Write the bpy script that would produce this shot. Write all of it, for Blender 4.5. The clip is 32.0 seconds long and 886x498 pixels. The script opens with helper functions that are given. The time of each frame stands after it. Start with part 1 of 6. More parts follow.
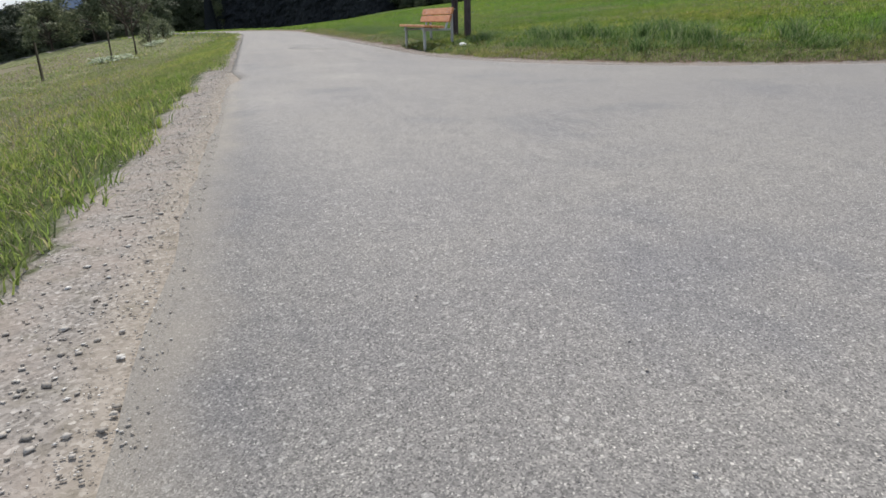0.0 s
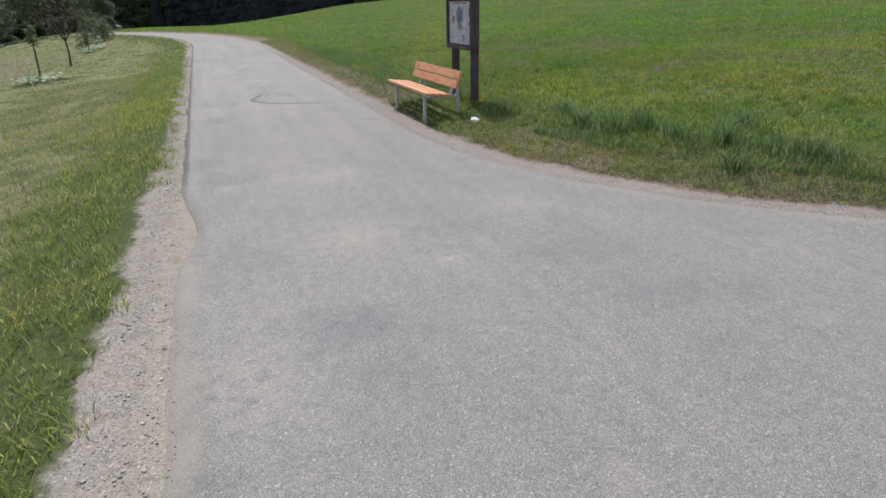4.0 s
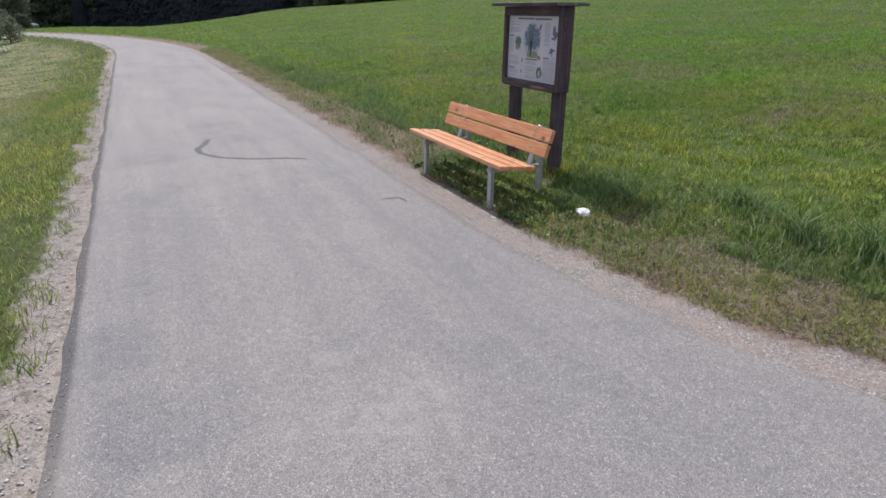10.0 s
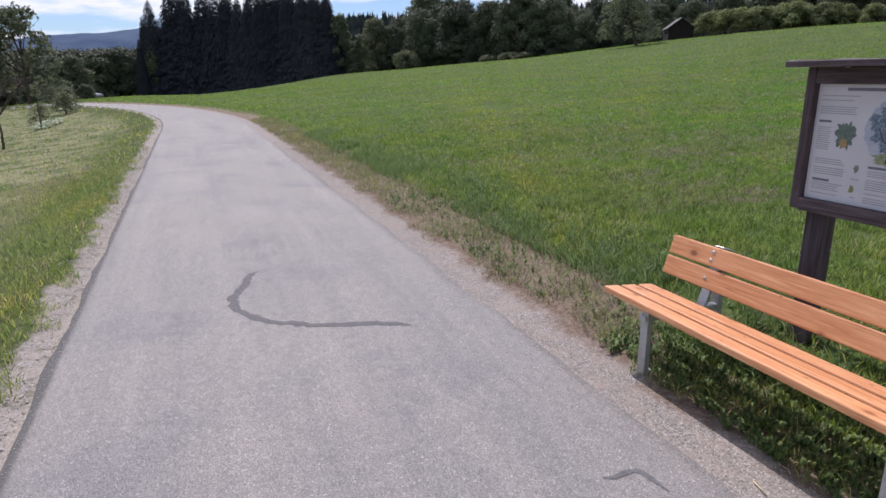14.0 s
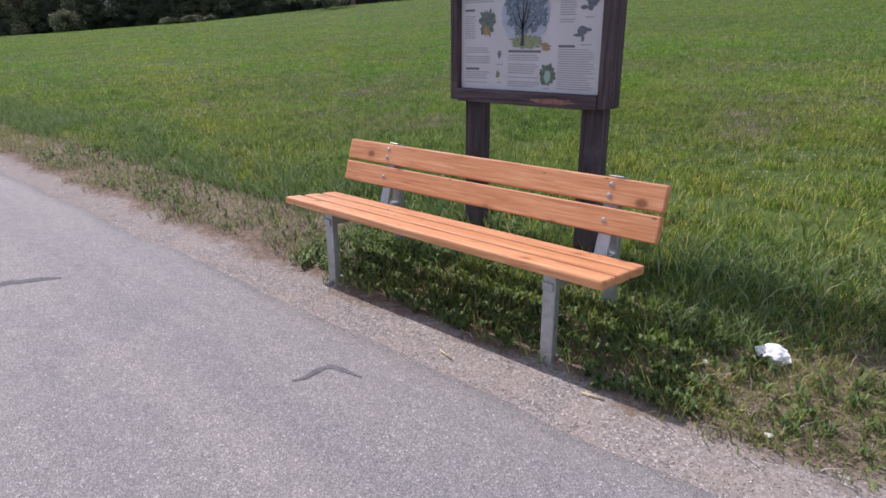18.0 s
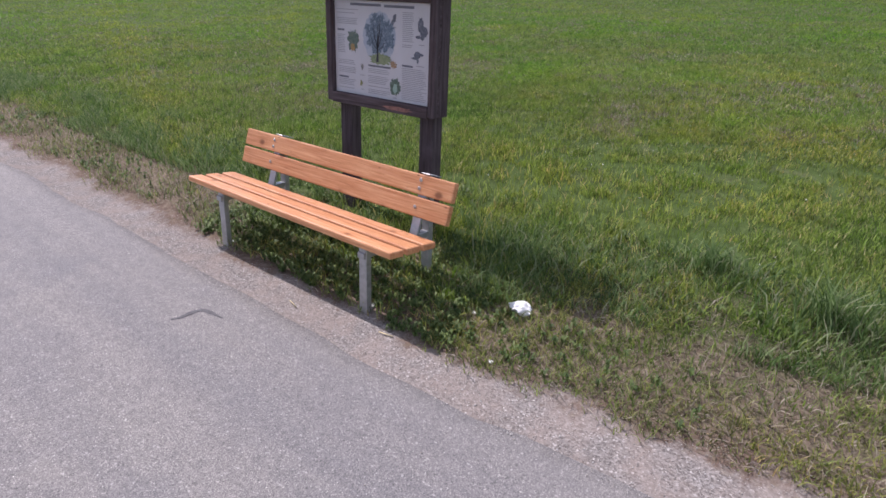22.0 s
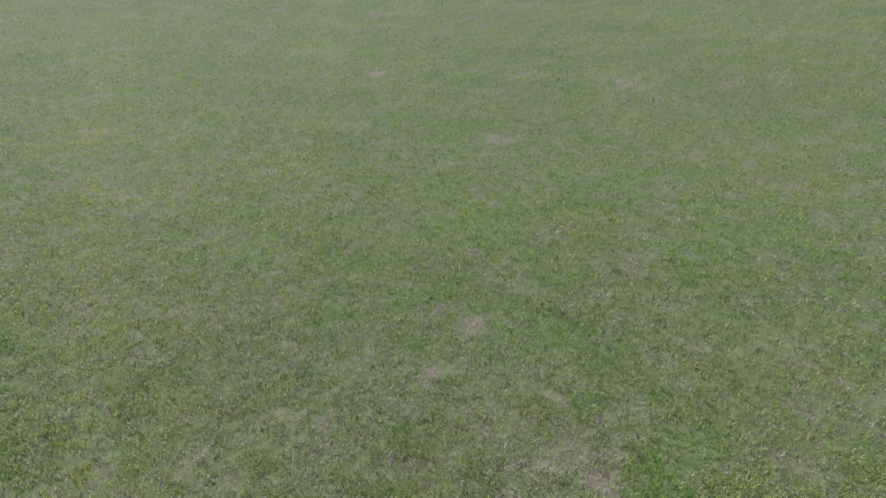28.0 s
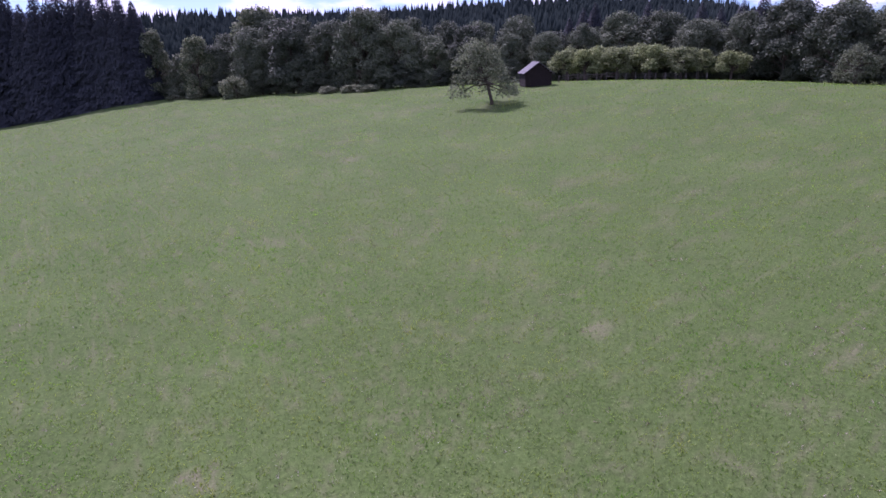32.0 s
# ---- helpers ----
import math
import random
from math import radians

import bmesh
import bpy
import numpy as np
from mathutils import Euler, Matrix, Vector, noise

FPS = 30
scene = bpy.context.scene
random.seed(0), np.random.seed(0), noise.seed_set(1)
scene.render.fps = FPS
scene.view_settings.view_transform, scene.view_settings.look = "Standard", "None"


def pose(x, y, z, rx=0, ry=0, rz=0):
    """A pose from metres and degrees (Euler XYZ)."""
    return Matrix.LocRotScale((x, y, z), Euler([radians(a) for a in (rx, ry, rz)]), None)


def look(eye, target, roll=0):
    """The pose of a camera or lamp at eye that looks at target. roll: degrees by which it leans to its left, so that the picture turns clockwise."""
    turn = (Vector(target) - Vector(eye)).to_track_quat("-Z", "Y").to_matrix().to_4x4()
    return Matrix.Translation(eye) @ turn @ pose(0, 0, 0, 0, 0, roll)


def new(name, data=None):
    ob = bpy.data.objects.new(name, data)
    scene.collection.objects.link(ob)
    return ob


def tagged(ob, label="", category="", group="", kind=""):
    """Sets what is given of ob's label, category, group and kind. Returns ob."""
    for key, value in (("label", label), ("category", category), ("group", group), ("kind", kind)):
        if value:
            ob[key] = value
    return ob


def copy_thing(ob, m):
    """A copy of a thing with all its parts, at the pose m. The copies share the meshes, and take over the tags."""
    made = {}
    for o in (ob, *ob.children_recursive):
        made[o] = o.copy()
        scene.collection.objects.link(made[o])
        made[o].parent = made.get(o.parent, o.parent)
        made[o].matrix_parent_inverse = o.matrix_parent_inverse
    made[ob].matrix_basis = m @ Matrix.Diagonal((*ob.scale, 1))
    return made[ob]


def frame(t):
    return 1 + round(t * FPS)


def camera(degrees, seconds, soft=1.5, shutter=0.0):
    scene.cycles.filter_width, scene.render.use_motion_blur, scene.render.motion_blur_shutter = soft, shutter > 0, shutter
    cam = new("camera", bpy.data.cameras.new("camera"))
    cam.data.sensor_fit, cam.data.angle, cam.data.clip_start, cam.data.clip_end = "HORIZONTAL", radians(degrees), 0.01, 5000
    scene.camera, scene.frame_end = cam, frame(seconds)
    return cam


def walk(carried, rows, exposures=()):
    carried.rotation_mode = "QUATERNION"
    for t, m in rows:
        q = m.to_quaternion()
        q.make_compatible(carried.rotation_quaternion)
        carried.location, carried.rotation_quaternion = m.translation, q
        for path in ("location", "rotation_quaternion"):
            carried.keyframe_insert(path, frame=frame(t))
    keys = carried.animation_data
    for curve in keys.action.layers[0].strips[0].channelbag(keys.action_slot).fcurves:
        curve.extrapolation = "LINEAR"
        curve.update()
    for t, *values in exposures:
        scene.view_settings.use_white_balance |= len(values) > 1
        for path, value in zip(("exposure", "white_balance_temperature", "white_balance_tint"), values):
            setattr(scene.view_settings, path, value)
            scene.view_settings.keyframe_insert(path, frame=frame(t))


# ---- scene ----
# ---------------------------------------------------------------- camera
# seconds, x, y, z, yaw (to the left from +y), pitch, roll, in metres and degrees
PATH = [
    (0, -2.873, -12.696, 0.590, -15.77, -20.45, -1.95),
    (0.5, -3.159, -11.778, 0.958, -19.65, -21.40, -0.15),
    (1, -3.121, -11.910, 1.167, -17.93, -18.87, -2.34),
    (1.5, -3.071, -11.794, 1.343, -17.88, -17.93, -3.01),
    (2, -3.012, -11.472, 1.627, -18.83, -18.40, -1.72),
    (2.5, -2.951, -11.100, 1.900, -19.63, -20.19, -1.28),
    (4.5, -2.736, -9.523, 1.469, -19.94, -21.37, -1.03),
    (5, -2.693, -8.913, 1.374, -18.79, -19.38, -0.75),
    (5.5, -2.650, -8.380, 1.304, -17.29, -17.46, -0.99),
    (6, -2.632, -7.935, 1.272, -16.52, -16.71, -1.37),
    (6.5, -2.631, -7.571, 1.259, -16.57, -16.66, -1.76),
    (7, -2.609, -7.313, 1.247, -16.87, -17.21, -2.45),
    (7.5, -2.604, -7.192, 1.267, -18.92, -18.60, -2.96),
    (8, -2.577, -7.100, 1.292, -21.06, -19.55, -2.49),
    (8.5, -2.559, -6.955, 1.321, -23.22, -20.04, -1.53),
    (9, -2.553, -6.727, 1.426, -24.86, -20.80, -0.03),
    (9.5, -2.591, -6.412, 1.562, -25.84, -20.91, 0.79),
    (10, -2.612, -6.059, 1.667, -25.75, -20.77, 0.67),
    (10.5, -2.637, -5.561, 1.691, -25.54, -20.13, 0.70),
    (11, -2.661, -5.106, 1.744, -24.74, -18.88, 0.07),
    (11.5, -2.696, -4.521, 1.823, -24.17, -18.03, -0.33),
    (12, -2.698, -3.972, 1.926, -22.92, -16.83, -1.04),
    (12.5, -2.643, -3.408, 2.178, -21.72, -16.56, -2.60),
    (13, -2.420, -2.964, 2.001, -19.92, -14.44, -2.85),
    (13.5, -2.279, -2.770, 1.834, -20.38, -14.82, -1.59),
    (15.5, -2.016, -2.294, 1.404, -27.64, -17.46, 0.73),
    (16, -2.054, -2.298, 1.368, -32.05, -17.37, 0.24),
    (16.5, -2.121, -2.270, 1.325, -37.33, -17.71, -0.04),
    (17, -2.001, -2.366, 1.264, -40.14, -17.96, -1.42),
    (17.5, -1.964, -2.464, 1.271, -44.89, -18.50, -0.99),
    (18, -1.896, -2.600, 1.289, -47.71, -18.44, -0.27),
    (18.5, -1.853, -2.740, 1.300, -49.22, -17.83, 0.39),
    (19, -1.889, -2.823, 1.361, -50.72, -17.61, 1.38),
    (19.5, -1.912, -2.888, 1.441, -51.15, -17.34, 1.69),
    (20, -1.968, -2.990, 1.526, -51.41, -16.93, 1.88),
    (20.5, -2.041, -3.151, 1.590, -51.52, -17.30, 1.66),
    (21, -2.083, -3.378, 1.608, -51.32, -20.28, 1.38),
    (21.5, -2.080, -3.593, 1.658, -50.86, -22.21, 1.77),
    (22, -2.034, -3.696, 1.674, -50.28, -21.87, 2.32),
    (22.5, -1.947, -3.744, 1.668, -49.07, -20.94, 1.88),
    (23, -1.834, -3.655, 1.820, -48.12, -22.88, 1.01),
    (23.5, -1.813, -3.546, 1.993, -48.28, -23.30, 1.15),
    (24, -1.752, -3.410, 2.199, -48.19, -22.90, 1.13),
    (24.5, -1.770, -3.251, 2.492, -48.78, -21.87, 2.58),
    (26.5, -0.673, -1.812, 4.433, -49.69, -27.21, 2.28),
    (27, -0.091, -1.263, 4.795, -49.49, -26.63, 2.32),
    (27.5, 0.650, -0.500, 5.212, -48.98, -25.60, 2.33),
    (28, 1.562, 0.457, 5.671, -47.99, -24.23, 1.96),
    (28.5, 2.473, 1.537, 6.320, -46.73, -23.23, 1.79),
    (29, 3.123, 2.614, 6.603, -45.20, -21.01, 1.20),
    (29.5, 3.801, 3.771, 7.008, -43.20, -20.42, -0.70),
    (30, 4.459, 4.986, 7.473, -41.19, -20.37, -2.00),
    (30.5, 5.004, 6.214, 8.098, -39.89, -19.86, -1.55),
    (31, 5.572, 7.283, 8.345, -37.93, -18.35, -0.94),
    (31.5, 6.034, 8.278, 8.643, -35.98, -17.38, -0.26),
    (32, 6.414, 9.260, 8.964, -34.03, -16.83, -0.42),
]


def eye_pose(x, y, z, yaw, pitch, roll):
    a, b = radians(yaw), radians(pitch)
    ahead = Vector((-math.sin(a) * math.cos(b), math.cos(a) * math.cos(b), math.sin(b)))
    return look((x, y, z), Vector((x, y, z)) + ahead, roll)


cam = camera(70.6, 32.0, soft=1.58)
walk(cam, [(r[0], eye_pose(*r[1:])) for r in PATH],
     exposures=[(0.0, 0.06, 6600, 11), (2.5, 0.08, 6550, 11), (8.0, 0.12, 6400, 15), (16.0, 0.22, 6280, 24), (24.5, 0.22, 6230, 31), (27.0, 0.68, 5680, 55), (30.0, 0.66, 5650, 53), (32.0, 0.62, 5600, 55)])

# ---------------------------------------------------------------- daylight
SUN_AZ, SUN_EL = 3.0, 51.0          # from +y towards +x, degrees
to_sun = Vector((math.sin(radians(SUN_AZ)) * math.cos(radians(SUN_EL)),
                 math.cos(radians(SUN_AZ)) * math.cos(radians(SUN_EL)), math.sin(radians(SUN_EL))))
world = bpy.data.worlds.new("sky")
scene.world = world
world.use_nodes = True
wt = world.node_tree
wt.nodes.clear()
w_out = wt.nodes.new("ShaderNodeOutputWorld")
w_bg = wt.nodes.new("ShaderNodeBackground")
w_bg.inputs["Strength"].default_value = 0.10
w_sky = wt.nodes.new("ShaderNodeTexSky")
w_sky.sky_type = "NISHITA"
w_sky.sun_disc = False
w_sky.sun_elevation = radians(SUN_EL)
w_sky.sun_rotation = radians(SUN_AZ)
w_sky.altitude = 500
w_co = wt.nodes.new("ShaderNodeTexCoord")
w_map = wt.nodes.new("ShaderNodeMapping")
w_map.inputs["Scale"].default_value = (1.6, 1.6, 6.5)
w_noise = wt.nodes.new("ShaderNodeTexNoise")
w_noise.inputs["Scale"].default_value = 3.8
w_noise.inputs["Detail"].default_value = 7
w_noise.inputs["Roughness"].default_value = 0.58
w_ramp = wt.nodes.new("ShaderNodeValToRGB")
w_ramp.color_ramp.elements[0].position, w_ramp.color_ramp.elements[0].color = 0.43, (0.05, 0.05, 0.05, 1)
w_ramp.color_ramp.elements[1].position, w_ramp.color_ramp.elements[1].color = 0.57, (1, 1, 1, 1)
w_mix = wt.nodes.new("ShaderNodeMixRGB")
w_mix.inputs["Color2"].default_value = (7.9, 8.4, 8.9, 1)
wt.links.new(w_co.outputs["Generated"], w_map.inputs["Vector"])
wt.links.new(w_map.outputs["Vector"], w_noise.inputs["Vector"])
wt.links.new(w_noise.outputs["Fac"], w_ramp.inputs["Fac"])
wt.links.new(w_ramp.outputs["Color"], w_mix.inputs["Fac"])
w_blue = wt.nodes.new("ShaderNodeMixRGB")
w_blue.blend_type = "MULTIPLY"
w_blue.inputs["Fac"].default_value = 1.0
w_blue.inputs["Color2"].default_value = (0.52, 0.70, 0.90, 1)
wt.links.new(w_sky.outputs["Color"], w_blue.inputs["Color1"])
wt.links.new(w_blue.outputs["Color"], w_mix.inputs["Color1"])
wt.links.new(w_mix.outputs["Color"], w_bg.inputs["Color"])
wt.links.new(w_bg.outputs["Background"], w_out.inputs["Surface"])

sun = new("sun", bpy.data.lights.new("sun", "SUN"))
sun.data.energy = 4.05
sun.data.angle = radians(0.55)
sun.data.color = (1.0, 0.955, 0.88)
sun.matrix_world = look(to_sun * 60, (0, 0, 0))

# ---------------------------------------------------------------- small helpers
rng = np.random.default_rng(7)
NOISE_TABLE = np.random.default_rng(3).random((256, 256))


def vnoise(x, y, size, shift=0.0):
    """Smooth value noise, 0 to 1, with bumps of the given size."""
    x, y = np.asarray(x, float) / size + 37.3 + shift, np.asarray(y, float) / size + 91.7 - shift
    i, j = np.floor(x).astype(int), np.floor(y).astype(int)
    fx, fy = x - i, y - j
    fx, fy = fx * fx * (3 - 2 * fx), fy * fy * (3 - 2 * fy)
    t = NOISE_TABLE
    a, b = t[i % 256, j % 256], t[(i + 1) % 256, j % 256]
    c, d = t[i % 256, (j + 1) % 256], t[(i + 1) % 256, (j + 1) % 256]
    return (a * (1 - fx) + b * fx) * (1 - fy) + (c * (1 - fx) + d * fx) * fy


def smooth(v, lo, hi):
    t = np.clip((np.asarray(v, float) - lo) / (hi - lo), 0, 1)
    return t * t * (3 - 2 * t)


# ---------------------------------------------------------------- lie of the land
ROAD_X, HALF, BEND_Y, BEND_R = -1.68, 1.46, 21.0, 57.0
FLARE_Y = (-60, -14, -12.6, -11.0, -9.8, -8.9, -8.1, -7.4, -6.8, -5.9, -4.9, -3.9, -3.0, -2.0)
FLARE_X = (60, 60, 40, 19.0, 11.5, 7.0, 4.4, 3.0, 2.1, 1.2, 0.65, 0.25, 0.06, 0.0)


def road_u(x, y):
    """Distance to the right of the road's centre line."""
    x, y = np.asarray(x, float), np.asarray(y, float)
    cx = ROAD_X - BEND_R
    arc = np.hypot(x - cx, y - BEND_Y) - BEND_R
    return np.where(y <= BEND_Y, x - ROAD_X, np.where(x < cx, y - BEND_Y - BEND_R, arc))


def right_edge(y):
    return HALF + np.interp(y, FLARE_Y, FLARE_X)


def sides(x, y):
    """Distances beyond the right and beyond the left edge of the asphalt."""
    u = road_u(x, y)
    return u - right_edge(y), -u - HALF


def valley(x, y):
    """The land left of the bend falls away, and the lane drops gently towards it."""
    x, y = np.asarray(x, float), np.asarray(y, float)
    return -6.0 * smooth(-x, 9, 56) * smooth(y, -60, 5) - (1.5 * smooth(y, 30, 140) + 3.0 * smooth(y, 120, 175)) * (1 - smooth(x, 4, 32))


def brow(x, y):
    """How far a place lies beyond the brow of the hill, in metres."""
    x, y = np.asarray(x, float) + 2.4, np.asarray(y, float) + 3.0
    az = np.degrees(np.arctan2(x, y))
    return np.maximum(np.hypot(x, y) - np.interp(az, (0, 12, 26, 40, 57, 80, 120, 180), (160, 146, 120, 103, 84, 66, 64, 70)), 0)


def ground_z(x, y):
    x, y = np.asarray(x, float), np.asarray(y, float)
    dr, dl = sides(x, y)
    out = np.maximum(dr, dl)
    z = -0.10 + 0.094 * smooth(out, -0.30, 0.03)
    z = z + 0.04 * smooth(dr, 0.10, 0.9) + 0.06 * smooth(dr, 0.85, 1.5)
    rise = np.maximum(x - ROAD_X - right_edge(y) - 0.25, 0)
    rise = np.where(rise > 72, 72 + 16 * np.tanh((rise - 72) / 16), rise)
    swell = 1 + 0.36 * np.exp(-((x - 54) / 24) ** 2 - ((y - 50) / 34) ** 2)
    up = 0.078 * rise * swell * (1 - 0.16 * smooth(y, 95, 150)) * np.clip((y + 75) / 60, 0.3, 1)
    up = up - 0.046 * np.minimum(brow(x, y), 40) * smooth(rise, 4, 25) * smooth(y, -60, -10)
    down = -1.25 * (1 - np.exp(-np.maximum(dl - 0.35, 0) / 5.2)) + 0.010 * np.clip(dl - 13, 0, 150)
    far = np.hypot(x, y)
    hill = 0.100 * np.clip(far - 150, 0, 240) * smooth(x / (np.abs(y) + 1), -0.05, 0.22) * (1 + 0.32 * smooth(x / (np.abs(y) + 1), 0.45, 0.9)) * (1 - 0.55 * smooth(x / (np.abs(y) + 1), 1.2, 2.0)) * smooth(y, -150, -20)
    rough = 0.05 * (vnoise(x, y, 2.3) - 0.5) + 0.02 * (vnoise(x, y, 0.5, 9) - 0.5) + 0.25 * (vnoise(x, y, 17, 4) - 0.5) * smooth(out, 4, 20)
    return z + up + down + hill + valley(x, y) + rough * smooth(out, 0.1, 1.5)


def zat(x, y):
    return float(ground_z(np.array([x]), np.array([y]))[0])


BARE_SPOTS = ((8.45, 21.2, 0.6), (14.7, 35.4, 0.9), (22.5, 15.3, 0.8), (19.2, 20.2, 0.6), (23.4, 11.2, 1.0), (26.2, 49.5, 1.2), (13.8, 15.3, 0.45), (15.6, 11.0, 0.6), (6.85, 2.5, 0.4), (5.1, 5.7, 0.25), (6.75, 5.2, 0.25), (8.0, 5.6, 0.3), (0.66, -2.12, 0.24), (0.76, -2.46, 0.22), (1.10, -2.50, 0.30), (0.98, -2.90, 0.34), (1.24, -2.95, 0.26), (0.95, -3.30, 0.36), (1.12, -3.62, 0.32), (0.85, -3.95, 0.30), (1.62, -5.0, 0.24), (0.95, -4.6, 0.26), (1.52, 3.0, 0.28), (1.45, 4.7, 0.18), (1.30, 6.3, 0.22))


def bare(x, y):
    """How far the sward is worn through, 0 to 1."""
    x, y = np.asarray(x, float), np.asarray(y, float)
    dr, dl = sides(x, y)
    b = smooth(vnoise(x, y, 0.50, 60) * 0.40 + vnoise(x, y, 0.16, 61) * 0.65, 0.56, 0.84) * smooth(dr, 1.4, 4.0) * 0.36
    for sx, sy, sr in BARE_SPOTS:
        b = np.maximum(b, (1 - smooth(np.hypot(x - sx, y - sy) + sr * 1.5 * (vnoise(x, y, 0.22, 62) - 0.5) + sr * 0.8 * (vnoise(x, y, 0.09, 63) - 0.5), sr * 0.2, sr)) * (0.75 if sx < 3 else 0.68))
    return b


def np_mesh(name, verts, tris=None, quads=None):
    me = bpy.data.meshes.new(name)
    verts = np.ascontiguousarray(verts, dtype=np.float32)
    tris = np.zeros((0, 3), np.int32) if tris is None else np.asarray(tris, np.int32)
    quads = np.zeros((0, 4), np.int32) if quads is None else np.asarray(quads, np.int32)
    me.vertices.add(len(verts))
    me.vertices.foreach_set("co", verts.ravel())
    loops = np.concatenate([tris.ravel(), quads.ravel()]).astype(np.int32)
    me.loops.add(len(loops))
    me.loops.foreach_set("vertex_index", loops)
    starts = np.concatenate([np.arange(len(tris)) * 3, len(tris) * 3 + np.arange(len(quads)) * 4]).astype(np.int32)
    me.polygons.add(len(starts))
    me.polygons.foreach_set("loop_start", starts)
    me.update(calc_edges=True)
    me.validate()
    return me


def part(name, bm, material, parent, label=""):
    """One mesh object from a bmesh (or a finished mesh), under a thing or a part."""
    if isinstance(bm, bmesh.types.BMesh):
        me = bpy.data.meshes.new(name)
        bm.to_mesh(me)
        bm.free()
    else:
        me = bm
    if not me.materials:
        me.materials.append(material)
    ob = new(name, me)
    ob.parent = parent
    return tagged(ob, label=label)


def thing(name, place, label, category, group="", kind="", turn=0.0):
    ob = new(name)
    ob.empty_display_size = 0.2
    ob.matrix_basis = pose(*place, 0, 0, turn)
    return tagged(ob, label=label, category=category, group=group, kind=kind)


def box(bm, lo, hi, bevel=0.004, seg=1):
    """A box from corner to corner with rounded edges."""
    made = bmesh.ops.create_cube(bm, size=1.0)
    c = [(a + b) / 2 for a, b in zip(lo, hi)]
    s = [abs(b - a) for a, b in zip(lo, hi)]
    for v in made["verts"]:
        v.co = Vector((c[0] + v.co.x * s[0], c[1] + v.co.y * s[1], c[2] + v.co.z * s[2]))
    if bevel:
        edges = list({e for v in made["verts"] for e in v.link_edges})
        bmesh.ops.bevel(bm, geom=edges, offset=bevel, segments=seg, affect="EDGES", profile=0.5)
    return bm


def cube(lo, hi, bevel=0.004, seg=1):
    return box(bmesh.new(), lo, hi, bevel, seg)


def tube(points, radii, sides_n=7):
    """A tapered, bent limb through points: vertices and quads."""
    pts = [Vector(p) for p in points]
    verts, quads = [], []
    for k, p in enumerate(pts):
        ahead = (pts[min(k + 1, len(pts) - 1)] - pts[max(k - 1, 0)]).normalized()
        side = ahead.cross(Vector((0.3, 1, 0.1))).normalized()
        other = ahead.cross(side)
        for i in range(sides_n):
            a = 2 * math.pi * i / sides_n
            verts.append(p + (side * math.cos(a) + other * math.sin(a)) * radii[k])
    for k in range(len(pts) - 1):
        for i in range(sides_n):
            j = (i + 1) % sides_n
            quads.append((k * sides_n + i, k * sides_n + j, (k + 1) * sides_n + j, (k + 1) * sides_n + i))
    return [tuple(v) for v in verts], quads


def limbs_mesh(name, limbs, sides_n=6):
    verts, quads = [], []
    for pts, radii in limbs:
        v, q = tube(pts, radii, sides_n)
        quads += [tuple(i + len(verts) for i in f) for f in q]
        verts += v
    me = np_mesh(name, np.array(verts), quads=np.array(quads))
    me.polygons.foreach_set("use_smooth", np.ones(len(quads), bool))
    return me


